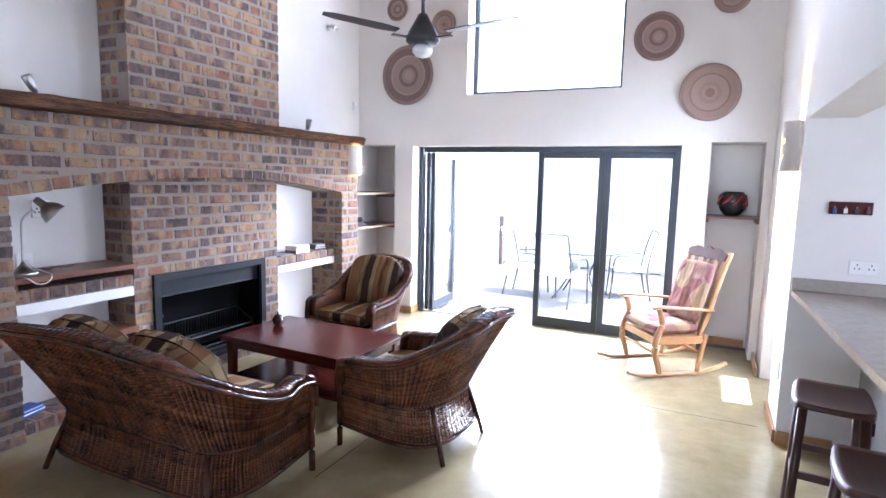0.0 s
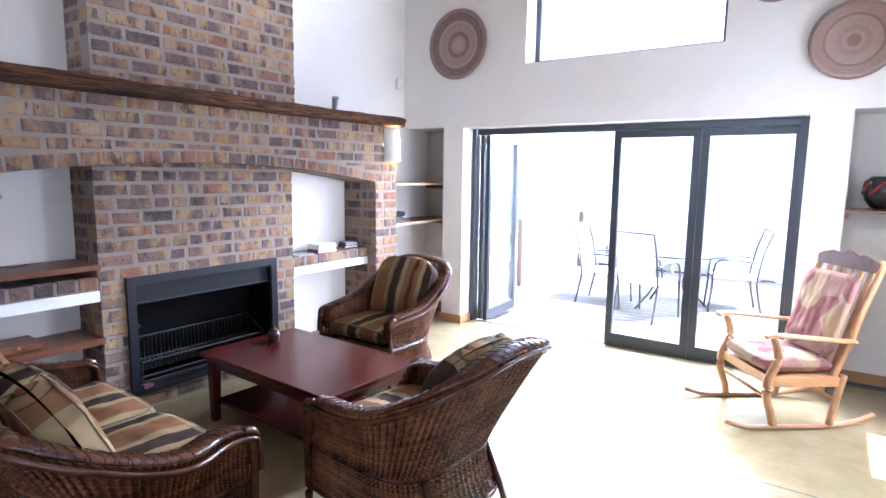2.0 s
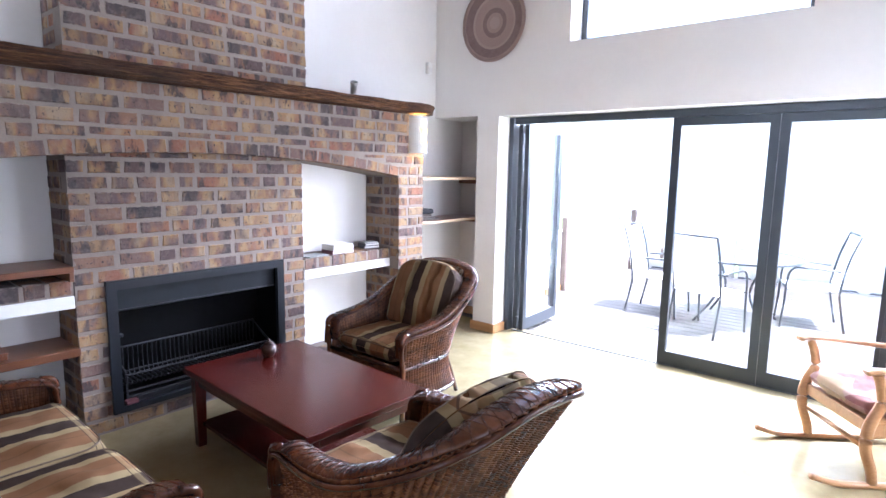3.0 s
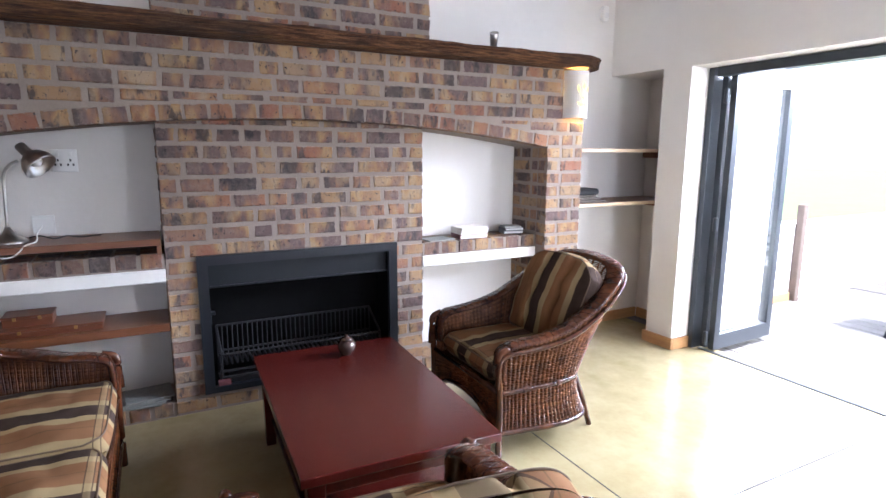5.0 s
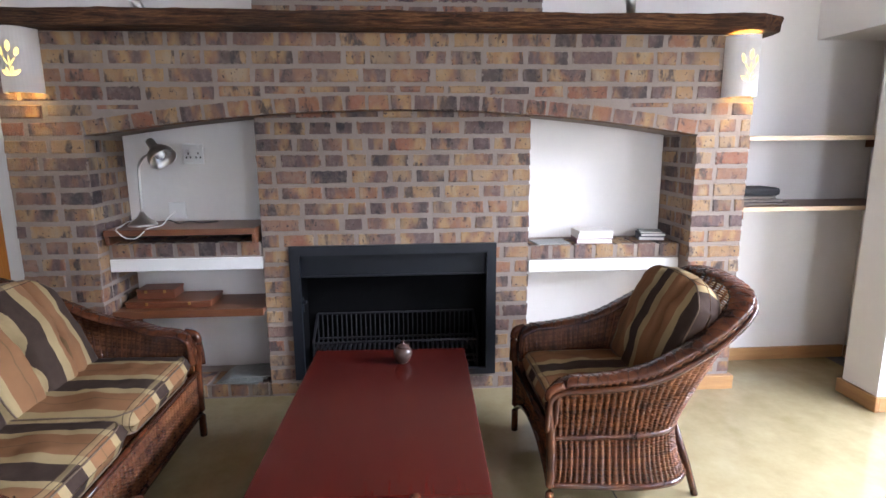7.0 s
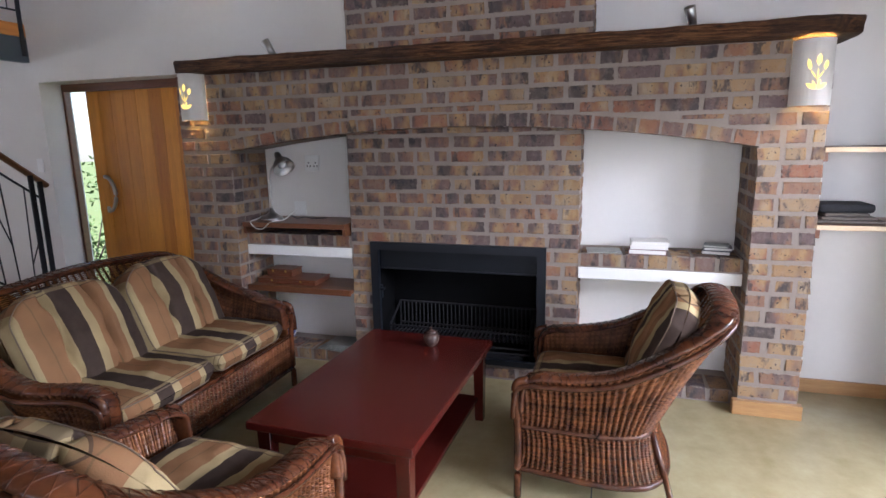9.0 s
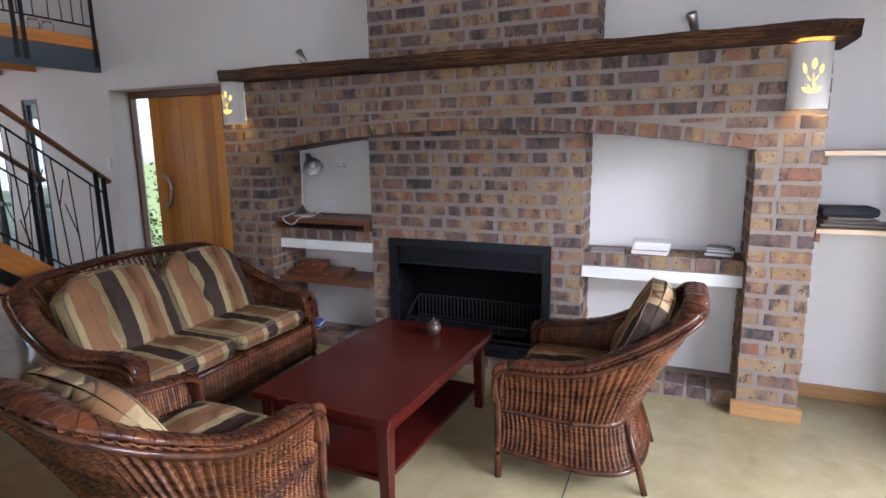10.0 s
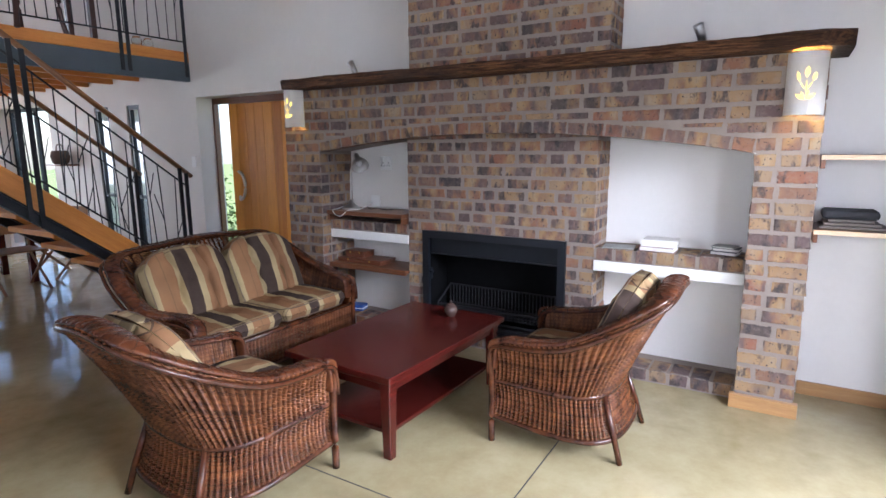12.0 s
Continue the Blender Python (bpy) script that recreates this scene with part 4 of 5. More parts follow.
def wicker_seat(name, label, category, extra, m, group):
    """A wicker tub seat; extra widens it by that much each side. Front edge at local y 0, facing +y."""
    s = thing(name, label, category, m, group)
    rim0 = [(.365, .02, .555), (.384, -.14, .565), (.398, -.29, .582), (.396, -.46, .625), (.362, -.71, .750), (.265, -.862, .852), (0, -.885, .888)]
    band0 = [(.352, .0, .335), (.355, -.13, .335), (.355, -.28, .332), (.345, -.41, .33), (.30, -.52, .33), (.18, -.585, .33), (0, -.60, .33)]
    base0 = [(.355, .0, .135), (.362, -.13, .128), (.372, -.29, .120), (.365, -.43, .115), (.325, -.56, .115), (.20, -.64, .115), (0, -.66, .115)]

    def whole(ctrl):
        right = [Vector((x + extra + (.055 if extra and ctrl is rim0 and y < -.2 else 0), y, z)) for x, y, z in ctrl]
        if extra > 0:
            right[-1].x = (.18 + extra) * .52
            right.append(Vector((0, ctrl[-1][1], ctrl[-1][2] + (.012 if ctrl is rim0 else 0))))
        left = [Vector((-p.x, p.y, p.z)) for p in right[:-1]][::-1]
        return smooth_path(right + left, 10)
    rim, band, base = whole(rim0), whole(band0), whole(base0)

    def even(path, n=240):
        d = [0]
        for a, b in zip(path, path[1:]):
            d.append(d[-1] + (b - a).length)
        out = []
        for k in range(n + 1):
            t = d[-1] * k / n
            i = min(max(j for j in range(len(d)) if d[j] <= t + 1e-9), len(path) - 2)
            f = (t - d[i]) / max(d[i + 1] - d[i], 1e-9)
            out.append(path[i].lerp(path[i + 1], f))
        return out

    def matched(path):
        """The same share of the way round on every rail, so that the stakes stand upright."""
        P = np.array([tuple(q) for q in path])
        at = np.linspace(0, len(P) - 1, 241)
        return np.stack([np.interp(at, np.arange(len(P)), P[:, k]) for k in range(3)], axis=1)
    E0, E1, E2 = [matched(p) for p in (base, band, rim)]

    def shell(lo, hi, bulge):
        def grid(u, v):
            k = min(u * 240, 239.999)
            i, f = int(k), k - int(k)
            a, b = lo[i] * (1 - f) + lo[i + 1] * f, hi[i] * (1 - f) + hi[i + 1] * f
            p = a * (1 - v) + b * v
            c = bulge * v * (1 - v)
            r = math.hypot(p[0], p[1] + .35) + 1e-6
            return (p[0] * (1 - c / r), p[1] - c * (p[1] + .35) / r, p[2])
        return grid
    n = 66 if extra == 0 else 92
    weave("lower_weave", shell(E0, E1, .06), s, n, 30)
    weave("upper_weave", shell(E1, E2, .05), s, n, 62)
    wf = .35 + extra
    rise = .11 if extra == 0 else .0

    def skirt(u):
        """Lower edge of the front panel, arched between the legs."""
        return .125 + rise * (1 - abs(2 * u - 1) ** 2.4)
    weave("front_weave", lambda u, v: (-wf + 2 * wf * u, .004, skirt(u) + (.34 - skirt(u)) * v), s, 24 if extra == 0 else 46, 28)
    # rails
    part("base_rail", tube(base, .014, 8), CANE, s, "", True)
    part("waist_rail", tube(band, .0125, 8), CANE, s, "", True)
    part("front_rail", tube([(-wf + 2 * wf * k / 16, .012, skirt(k / 16)) for k in range(17)], .013, 8), CANE, s, "", True)
    part("seat_rail", tube([(-wf, .012, .345), (wf, .012, .345)], .014, 8), CANE, s, "", True)
    # plaited rim: a broad flat braid with a cane on its outer edge
    fx = .365 + extra
    curl = [Vector((fx, .036, .40)), Vector((fx, .035, .45)), Vector((fx, .029, .50)), Vector((fx, .014, .537))]
    back = [Vector((-p.x, p.y, p.z)) for p in curl[::-1]]
    path = even(smooth_path(curl + even(rim, 40)[1:-1] + back, 4), 320 if extra else 250)
    inner = [Vector((p.x * (1 - .047 / max(math.hypot(p.x, p.y + .35), .1)), p.y - .047 * (p.y + .35) / max(math.hypot(p.x, p.y + .35), .1), p.z + .004)) for p in path]
    total = len(inner)
    part("braided_rim", tube(inner, .052, 10, flat=.32, taper=lambda t: 1 + .02 * math.sin(t * total * .9)), CANE, s, "dark lacquered plaited cane rim", True)
    wrap = bmesh.new()
    for i in range(3, total - 4, 2):
        a, b = inner[i - 1], inner[i + 1]
        t = (b - a).normalized()
        side = t.cross(Vector((0, 0, 1))).normalized()
        rise = side.cross(t)
        skew = .020 * (1 if (i // 2) % 2 else -1)
        put_tube(wrap, [inner[i] + side * (.052 * math.cos(q)) + rise * (.0170 * math.sin(q)) + t * skew * math.cos(q) for q in (math.pi * (.04 + .92 * k / 6) for k in range(7))], .0024, 4, flat=.8)
    part("rim_wrapping", wrap, CANE, s, "crossed cane strands over the rim", True)
    part("rim_cane", tube([p + Vector((p.x * .03, 0, -.022)) for p in path], .012, 8), CANE, s, "", True)
    for k in range(2):
        x = (.365 + extra) * (1 if k else -1)
        part("front_leg", tube(smooth_path([(x, .015, 0), (x, .014, .14), (x, .016, .34), (x, .028, .47), (x, .022, .535), (x, -.03, .556)], 5), .018, 10), CANE, s, "", True)
        xr = (.24 + extra) * (1 if k else -1)
        part("rear_leg", tube([(xr * 1.10, -.672, 0), (xr * 1.06, -.645, .09), (xr * 1.04, -.632, .135), (xr * .93, -.565, .33)], .0155, 8), CANE, s, "", True)
    for k in (22, 52, 188, 218):
        q = Vector(E1[k])
        part("binding", lathe([(.0155, -.016), (.0165, -.012), (.0165, .012), (.0155, .016)], 10, Matrix.Translation(q) @ (Vector(E1[k + 1]) - Vector(E1[k - 1])).to_track_quat('Z', 'Y').to_matrix().to_4x4()), CANE, s)
    # seat deck and cushions
    part("seat_deck", box(-.29 - extra, .29 + extra, -.54, -.005, .335, .352, .004), CANE, s)
    if extra == 0:
        add_cushion("seat_cushion", s, pose(0, -.27, .350), .60, .56, .125, STRIPE, "", 3)
        add_cushion("back_cushion", s, pose(0, -.535, .695, 118) @ Matrix.Diagonal((1, 1, .75, 1)), .60, .52, .22, STRIPE, "", 7, .10, True, .7)
    else:
        half = (.31 + extra) / 2
        for k in (-1, 1):
            add_cushion("seat_cushion", s, pose(k * half, -.26, .350), half * 2 - .01, .58, .13, STRIPE, "", 11 + k)
            add_cushion("back_cushion", s, pose(k * half * .98, -.44, .685, 114), half * 2 - .02, .56, .25, STRIPE, "", 17 + k, .12, True, .8)
    return s


chair = wicker_seat("wicker_armchair", "brown lacquered wicker armchair with striped cushions", "armchair", 0.0, pose(-.645, 7.755, 0, 0, 0, 86), "armchairs")
other = copy_thing(chair, pose(-1.605, 8.670, 0, 0, 0, 180) @ Matrix.Diagonal((.95, .945, 1, 1)))
for c in other.children:
    if c.name.startswith("back_cushion"):
        c.matrix_local = pose(0, -.515, .705, 114) @ Matrix.Diagonal((1, 1, .85, 1))     # plumped upright in this chair
wicker_seat("wicker_sofa", "brown lacquered wicker two-seat sofa with striped cushions", "sofa", 0.33, pose(-1.335, 7.05, 0, 0, 0, 0), "")

# ---- coffee table ----
t = thing("coffee_table", "red-brown stained wooden coffee table with a lower shelf", "table", pose(-1.38, 8.008, 0, 0, 0, -2.2))
hx, hy = .593, .366
part("tabletop", box(-hx, hx, -hy, hy, .418, .453, .004), TABLEWOOD, t)
for sx in (-1, 1):
    for sy in (-1, 1):
        x, y = sx * (hx - .062), sy * (hy - .058)
        bm = bmesh.new()
        put_box(bm, x - .031, x + .031, y - .031, y + .031, 0, .4175, .004)
        for v in bm.verts:
            if v.co.z < .1:
                v.co.x, v.co.y = x + (v.co.x - x) * .74, y + (v.co.y - y) * .74
        part("leg", bm, TABLEWOOD, t)
for y in (hy - .060, -hy + .042):
    part("apron", box(-hx + .095, hx - .095, y, y + .018, .355, .4175, .003), TABLEWOOD, t)
for x in (hx - .062, -hx + .044):
    part("apron", box(x, x + .018, -hy + .091, hy - .091, .355, .4175, .003), TABLEWOOD, t)
part("lower_shelf", box(-hx + .065, hx - .065, -hy + .062, hy - .062, .120, .142, .003), TABLEWOOD, t)
t = thing("lidded_pot", "small brown glazed ceramic pot with a knobbed lid", "pot", pose(-1.80, 8.09, .4535))
part("body", lathe([(.026, 0), (.028, .004), (.040, .022), (.046, .042), (.044, .058), (.034, .072), (.028, .076)], 26), CLAY, t, "", True)
part("lid", lathe([(.032, .076), (.032, .080), (.022, .088), (.008, .092), (.006, .097), (.009, .102), (.006, .107)], 22), CLAY, t, "", True)

# ---- rocking chair: local x runs to the front ----
r = thing("rocking_chair", "golden wooden rocking chair with patchwork cushions", "rocking chair", pose(.99, 10.06, 0, 0, 0, 217))
for k in (-1, 1):
    y = .275 * k
    part("rocker", tube(smooth_path([(.50, y, .055), (.36, y, .020), (.12, y, .017), (-.15, y, .020), (-.34, y, .050), (-.46, y, .095)], 6), .021, 8, flat=.8), ROCKWOOD, r, "", True)
    part("front_leg", tube(smooth_path([(.20, y, .03), (.215, y, .10), (.25, y, .20), (.255, y, .29), (.235, y, .37), (.20, y, .45), (.215, y, .54), (.24, y, .60)], 5), .026, 8, taper=lambda t: 1.1 - .35 * abs(t - .45)), ROCKWOOD, r, "", True)
    part("rear_leg", tube(smooth_path([(-.17, y, .03), (-.20, y, .20), (-.235, y, .36)], 5), .022, 8), ROCKWOOD, r, "", True)
    part("back_post", tube(smooth_path([(-.16, y * .93, .30), (-.25, y * .93, .52), (-.33, y * .95, .80), (-.43, y * .95, 1.08)], 6), .021, 8), ROCKWOOD, r, "", True)
    part("armrest", tube(smooth_path([(.30, y * 1.03, .61), (.24, y * 1.05, .62), (.05, y * 1.05, .605), (-.15, y * 1.02, .585), (-.28, y * .98, .575)], 6), .034, 8, flat=.42), ROCKWOOD, r, "", True)
    part("side_rail", box(-.20, .25, y - .014, y + .014, .285, .350, .006), ROCKWOOD, r)
part("stretcher", tube([(.23, -.27, .20), (.23, .27, .20)], .013, 8), ROCKWOOD, r, "", True)
part("stretcher", tube([(-.19, -.27, .20), (-.19, .27, .20)], .013, 8), ROCKWOOD, r, "", True)
part("front_rail", box(.222, .25, -.26, .26, .285, .35, .006), ROCKWOOD, r)
part("seat_frame", box(-.20, .235, -.26, .26, .33, .348, .004), ROCKWOOD, r)
crest = [(-.25, 0), (.25, 0), (.265, .06), (.22, .075), (.14, .10), (.07, .085), (0, .115), (-.07, .085), (-.14, .10), (-.22, .075), (-.265, .06)]
part("crest_rail", prism(crest, .028, pose(-.395, 0, 1.0, 0, 0, 90) @ pose(0, 0, 0, 74, 0, 0)), CRESTWOOD, r, "dark carved crest rail")
for k in range(5):
    y = -.18 + .09 * k
    part("back_slat", box(-.008, .008, y - .022, y + .022, 0, .68, .003, pose(-.235, 0, .37, 0, -16.5)), ROCKWOOD, r)
add_cushion("seat_cushion", r, pose(.03, 0, .352), .46, .50, .10, PATCH, "faded patchwork seat cushion", 23, 0, False)
add_cushion("back_cushion", r, Matrix(((0, -.283, .959, -.275), (1, 0, 0, 0), (0, .959, .283, .70), (0, 0, 0, 1))), .46, .55, .075, PATCH, "faded patchwork back cushion", 25, 0, False)

# ---- pot in the alcove ----
t = thing("painted_pot", "round black pot painted with red bands", "pot", pose(1.485, 10.86, 1.368) @ Matrix.Diagonal((1, 1, 1.32, 1)))
part("body", lathe([(.055, 0), (.075, .01), (.115, .05), (.130, .09), (.126, .13), (.105, .165), (.085, .18), (.080, .178)], 30), POTBLACK, t, "", True)
for k in range(8):
    a = 2 * math.pi * k / 8
    pts = []
    for j in range(9):
        f = j / 8
        z = .080 + .070 * f
        rr = .1305 - max(0, z - .095) ** 1.5 * 1.6
        pts.append((rr * math.cos(a + f * .75), rr * math.sin(a + f * .75), z))
    part("red_band", tube(pts, .011, 6, taper=lambda t: .35 + 1.3 * t * (1.6 - t)), POTRED, t, "red painted band", True)

# ---- baskets on the north wall ----
for x, z, rad, mat, lab in ((-2.04, 2.865, .335, BASKET_A, "large dark ringed grass basket hung on the wall"), (1.21, 2.53, .262, BASKET_B, "large pale ringed grass basket hung on the wall"), (.72, 3.08, .225, BASKET_A, "dark grass basket with a pale middle hung on the wall"),
                            (-2.21, 3.64, .135, BASKET_A, "small dark grass basket hung on the wall"), (-1.60, 3.41, .150, BASKET_B, "small pale grass basket hung on the wall"), (1.34, 3.40, .16, BASKET_B, "pale grass basket hung high on the wall")):
    b = thing("woven_basket", lab, "basket", pose(x, NORTH - .001, z, 90) @ Matrix.Diagonal((rad, rad, rad, 1)), "woven wall baskets")
    prof = [(.02, .10)] + [(.12 + .85 * k / 9, .10 + .10 * (k / 9) ** 2) for k in range(10)]
    part("dish", lathe([(.02, .0), (.55, .0), (.985, .14)] + [(1.0, .19)] + prof[::-1][1:], 40), mat, b, "", True)
    part("rim", tube([(math.cos(2 * math.pi * k / 40), math.sin(2 * math.pi * k / 40), .185) for k in range(40)], .022, 6, closed=True), BASKET_A, b, "", True)

# ---- ceiling fan ----
fan = thing("ceiling_fan", "dark metal ceiling fan with an opal light globe", "fan", pose(-.47, 8.0, 2.58))
part("rod", tube([(0, 0, .10), (0, 0, TOP - 2.58)], .013, 10), FANMETAL, fan, "", True)
part("canopy", lathe([(.02, TOP - 2.66), (.055, TOP - 2.62), (.06, TOP - 2.581)], 20), FANMETAL, fan, "", True)
part("motor_housing", lathe([(.03, .14), (.045, .11), (.085, .04), (.105, .0), (.11, -.03), (.09, -.05), (.05, -.055)], 28), FANMETAL, fan, "", True)
part("light_globe", lathe([(.05, -.055), (.065, -.075), (.066, -.10), (.045, -.125), (.01, -.135)], 24), OPAL, fan, "opal glass globe", True)
for k in range(3):
    m = pose(0, 0, -.015, 0, 0, -4.5 + 120 * k)
    part("blade_arm", box(.07, .22, -.018, .018, -.004, .004, .002, m), FANMETAL, fan)
    part("blade", prism([(.18, -.030), (.30, -.050), (.60, -.042), (.665, -.025), (.67, .016), (.60, .036), (.30, .046), (.18, .030)], .006, m @ pose(0, 0, .02, 6, -3)), FANMETAL, fan)

# ---- kitchen bar ----
t = thing("breakfast_bar", "stone-topped breakfast bar on a grey panel", "counter")
part("worktop", prism([(1.80, 8.735), (1.99, 4.4), (2.55, 4.4), (2.55, 8.735)], .037, pose(0, 0, .985)), COUNTER, t)
part("upstand", box(1.80, 2.55, 8.726, 8.748, 1.0225, 1.10, .003), COUNTER, t)
part("panel", box(2.20, 2.26, 4.4, 8.73, 0, .984), PANEL, t)
o = thing("wall_socket", "white double wall socket above the counter", "socket", pose(2.16, 8.75, 1.19))
part("plate", box(-.075, .075, -.012, 0, -.043, .043, .004), PLASTIC, o)
for k in (-1, 1):
    # pin holes are not cut: their shade is a small dark block
    for dx, dz in ((0, .017), (-.012, -.006), (.012, -.006)):
        part("hole_shade", box(.036 * k + dx - .003, .036 * k + dx + .003, -.0135, -.011, dz - .005, dz + .005), DARK, o)
o = thing("key_rack", "dark red wooden key rack with small hooks and keys", "key rack", pose(2.06, 8.75, 1.545))
part("board", box(-.11, .11, -.02, 0, -.038, .038, .004), TABLEWOOD, o)
for k, mat in enumerate((BLUE, PLASTIC, DARK, COVER_RED)):
    x = -.082 + .055 * k
    part("hook", tube([(x, -.018, .005), (x, -.035, .0), (x, -.036, .012)], .003, 6), CHROME, o)
    part("key_tag", box(x - .010, x + .010, -.040, -.030, -.030, .0, .003), mat, o)


def stool(m):
    s = thing("bar_stool", "dark brown wooden bar stool with a dished seat", "stool", m, "bar stools")
    bm = bmesh.new()
    nx, ny = 16, 10
    g = {}
    for side, dz in ((1, 0.0), (0, -.032)):
        for i in range(nx + 1):
            for j in range(ny + 1):
                u, v = 2 * i / nx - 1, 2 * j / ny - 1
                x, y = u * .205 * (1 - .10 * v ** 4), v * .165 * (1 - .14 * u ** 4)
                g[side, i, j] = bm.verts.new((x, y, .655 + dz + .022 * u * u - .006 * (1 - v * v) * side))
    for side in (0, 1):
        for i in range(nx):
            for j in range(ny):
                bm.faces.new((g[side, i, j], g[side, i + 1, j], g[side, i + 1, j + 1], g[side, i, j + 1]))
    for i in range(nx):
        for j in (0, ny):
            bm.faces.new((g[0, i, j], g[0, i + 1, j], g[1, i + 1, j], g[1, i, j]))
    for j in range(ny):
        for i in (0, nx):
            bm.faces.new((g[0, i, j], g[0, i, j + 1], g[1, i, j + 1], g[1, i, j]))
    seat = part("seat", bm, STOOLWOOD, s, "", True)
    for x in (-.165, .165):
        for y in (-.12, .12):
            part("leg", tube([(x * 1.18, y * 1.2, 0), (x, y, .635)], .021, 8), STOOLWOOD, s, "", True)
    for y in (-.135, .135):
        part("stretcher", box(-.175, .175, y - .01, y + .01, .21, .245, .003), STOOLWOOD, s)
        part("apron", box(-.155, .155, y - .022, y - .004, .565, .625, .003), STOOLWOOD, s)
    for x in (-.182, .182):
        part("stretcher", box(x - .01, x + .01, -.135, .135, .30, .335, .003), STOOLWOOD, s)
    return s


st = stool(pose(1.90, 7.80, 0, 0, 0, 84))
copy_thing(st, pose(1.945, 6.99, 0, 0, 0, 88))

# ---- stair, loft and dining end ----
NEAR, FAR = 5.15, 4.35
SX0, SLOPE = -2.10, .765                 # foot of the stair and its pitch


def up(x):
    return (x - SX0) * SLOPE


stair = thing("staircase", "timber and steel staircase with leaf-pattern balustrades", "staircase")
ANG = math.degrees(math.atan(SLOPE))
X1 = -.30                                # edge of the quarter landing
for y in (NEAR, FAR):
    length = math.hypot(X1 - SX0, up(X1))
    m = pose(SX0, y, 0.02, 0, -ANG, 0)
    part("timber_stringer", box(0.05, length, -.022, .022, .03, .19, .005), PINE, stair, "varnished timber stringer").matrix_local = m
    part("steel_stringer", boxes([(0.10, length, -.03, .03, -.055, -.045), (0.10, length, -.004, .004, -.045, .018), (0.10, length, -.03, .03, .018, .0285)]), STEEL, stair, "dark steel channel under the timber").matrix_local = m
    run = X1 + 2.05
    part("handrail", tube([(-2.05, y, 1.29), (X1, y, 1.29 + run * SLOPE)], .026, 10, flat=.8), RAILWOOD, stair, "timber handrail", True)
    part("lower_rail", tube([(-2.0, y, .40), (X1, y, .40 + (run - .05) * SLOPE)], .008, 6), STEEL, stair)
    part("upper_rail", tube([(-2.0, y, 1.20), (X1, y, 1.20 + (run - .05) * SLOPE)], .008, 6), STEEL, stair)
    for x in (-1.98, -1.92, -.775, -.70):
        part("newel", box(x - .018, x + .018, y + .024, y + .036, max(0, up(x) - .05), 1.27 + (x + 2.05) * SLOPE, .002), STEEL, stair)
    rng = random.Random(int(y * 10))
    x = -1.86
    while x < X1 - .03:
        if abs(x + .74) > .06:
            z0, z1 = .40 + (x + 2.0) * SLOPE, 1.20 + (x + 2.0) * SLOPE
            lean = rng.uniform(-.05, .05)
            part("baluster", tube([(x, y, z0), (x + lean, y, z1 + lean * SLOPE)], .005, 5), STEEL, stair)
            if rng.random() < .75:
                f = rng.uniform(.25, .6)
                sx = rng.choice((-1, 1)) * rng.uniform(.05, .09)
                part("twig", tube([(x + lean * f, y, z0 + (z1 - z0) * f), (x + lean * f + sx, y, z0 + (z1 - z0) * f + .22 + sx * .3)], .0045, 5), STEEL, stair)
        x += rng.uniform(.085, .125)
for k in range(8):
    x = SX0 + .08 + k * .225
    part("tread", box(x, x + .27, FAR + .024, NEAR - .024, up(x + .2) - .03, up(x + .2) + .012, .005), PINE_Y, stair)
LZ = up(X1) + .02
part("landing", box(X1, .10, FAR - .02, NEAR + .02, LZ - .05, LZ, .005), PINE_Y, stair)
for y in (FAR + .02, NEAR - .02):
    part("landing_post", box(.04, .09, y - .025, y + .025, 0, LZ - .051, .003), CHANNEL, stair)
for k in range(6):
    y = FAR - .04 - .22 * k
    part("upper_tread", box(X1 + .03, .07, y - .25, y, LZ + .18 * (k + 1) - .04, LZ + .18 * (k + 1), .005), PINE, stair)
for x in (X1 + .015, .085):
    part("upper_stringer", prism([(0, -.12), (0, .04), (-1.40, 1.16), (-1.40, .96)], .03, Matrix(((0, 0, 1, x - .015), (1, 0, 0, FAR - .02), (0, 1, 0, LZ), (0, 0, 0, 1)))), PINE, stair)

LE = 4.27
LX = -.75                               # the loft stops here beside the stairwell
loft = structure("loft_floor", boxes([(WEST, LX, SOUTH, LE - .03, 2.47, 2.545), (LX, EAST, SOUTH, 2.90, 2.47, 2.545)]), PINE, "varnished pine loft floor", "loft floor")
structure("trim_loft_edge", box(WEST, LX, LE - .03, LE, 2.455, 2.56, .005), PINE, "varnished pine edge board of the loft", "edge board")
structure("trim_loft_channel", boxes([(WEST, LX, LE - .012, LE - .004, 2.255, 2.454), (WEST, LX, LE - .07, LE - .012, 2.255, 2.265), (WEST, LX, LE - .07, LE - .012, 2.444, 2.454)]), CHANNEL, "dark painted steel edge beam of the loft", "steel beam")
for k in range(8):
    y = LE - .42 - .55 * k
    structure("trim_joist", box(WEST, LX if y > 2.9 else EAST, y - .025, y + .025, 2.32, 2.469, .003), PINE, "varnished pine joist under the loft", "joist")
lr = thing("loft_railing", "black steel leaf-pattern railing along the loft edge", "railing")
for x0 in (WEST + .04, -2.10, -2.03, -.95, -.88):
    part("post", box(x0 - .018, x0 + .018, LE - .0, LE + .012, 2.30, 3.50, .002), STEEL, lr)
part("bottom_rail", tube([(WEST + .03, LE - .005, 2.66), (LX, LE - .005, 2.66)], .008, 6), STEEL, lr)
part("top_rail", tube([(WEST + .03, LE - .005, 3.50), (LX, LE - .005, 3.50)], .024, 10), RAILWOOD, lr, "timber handrail", True)
rng = random.Random(9)
x = WEST + .12
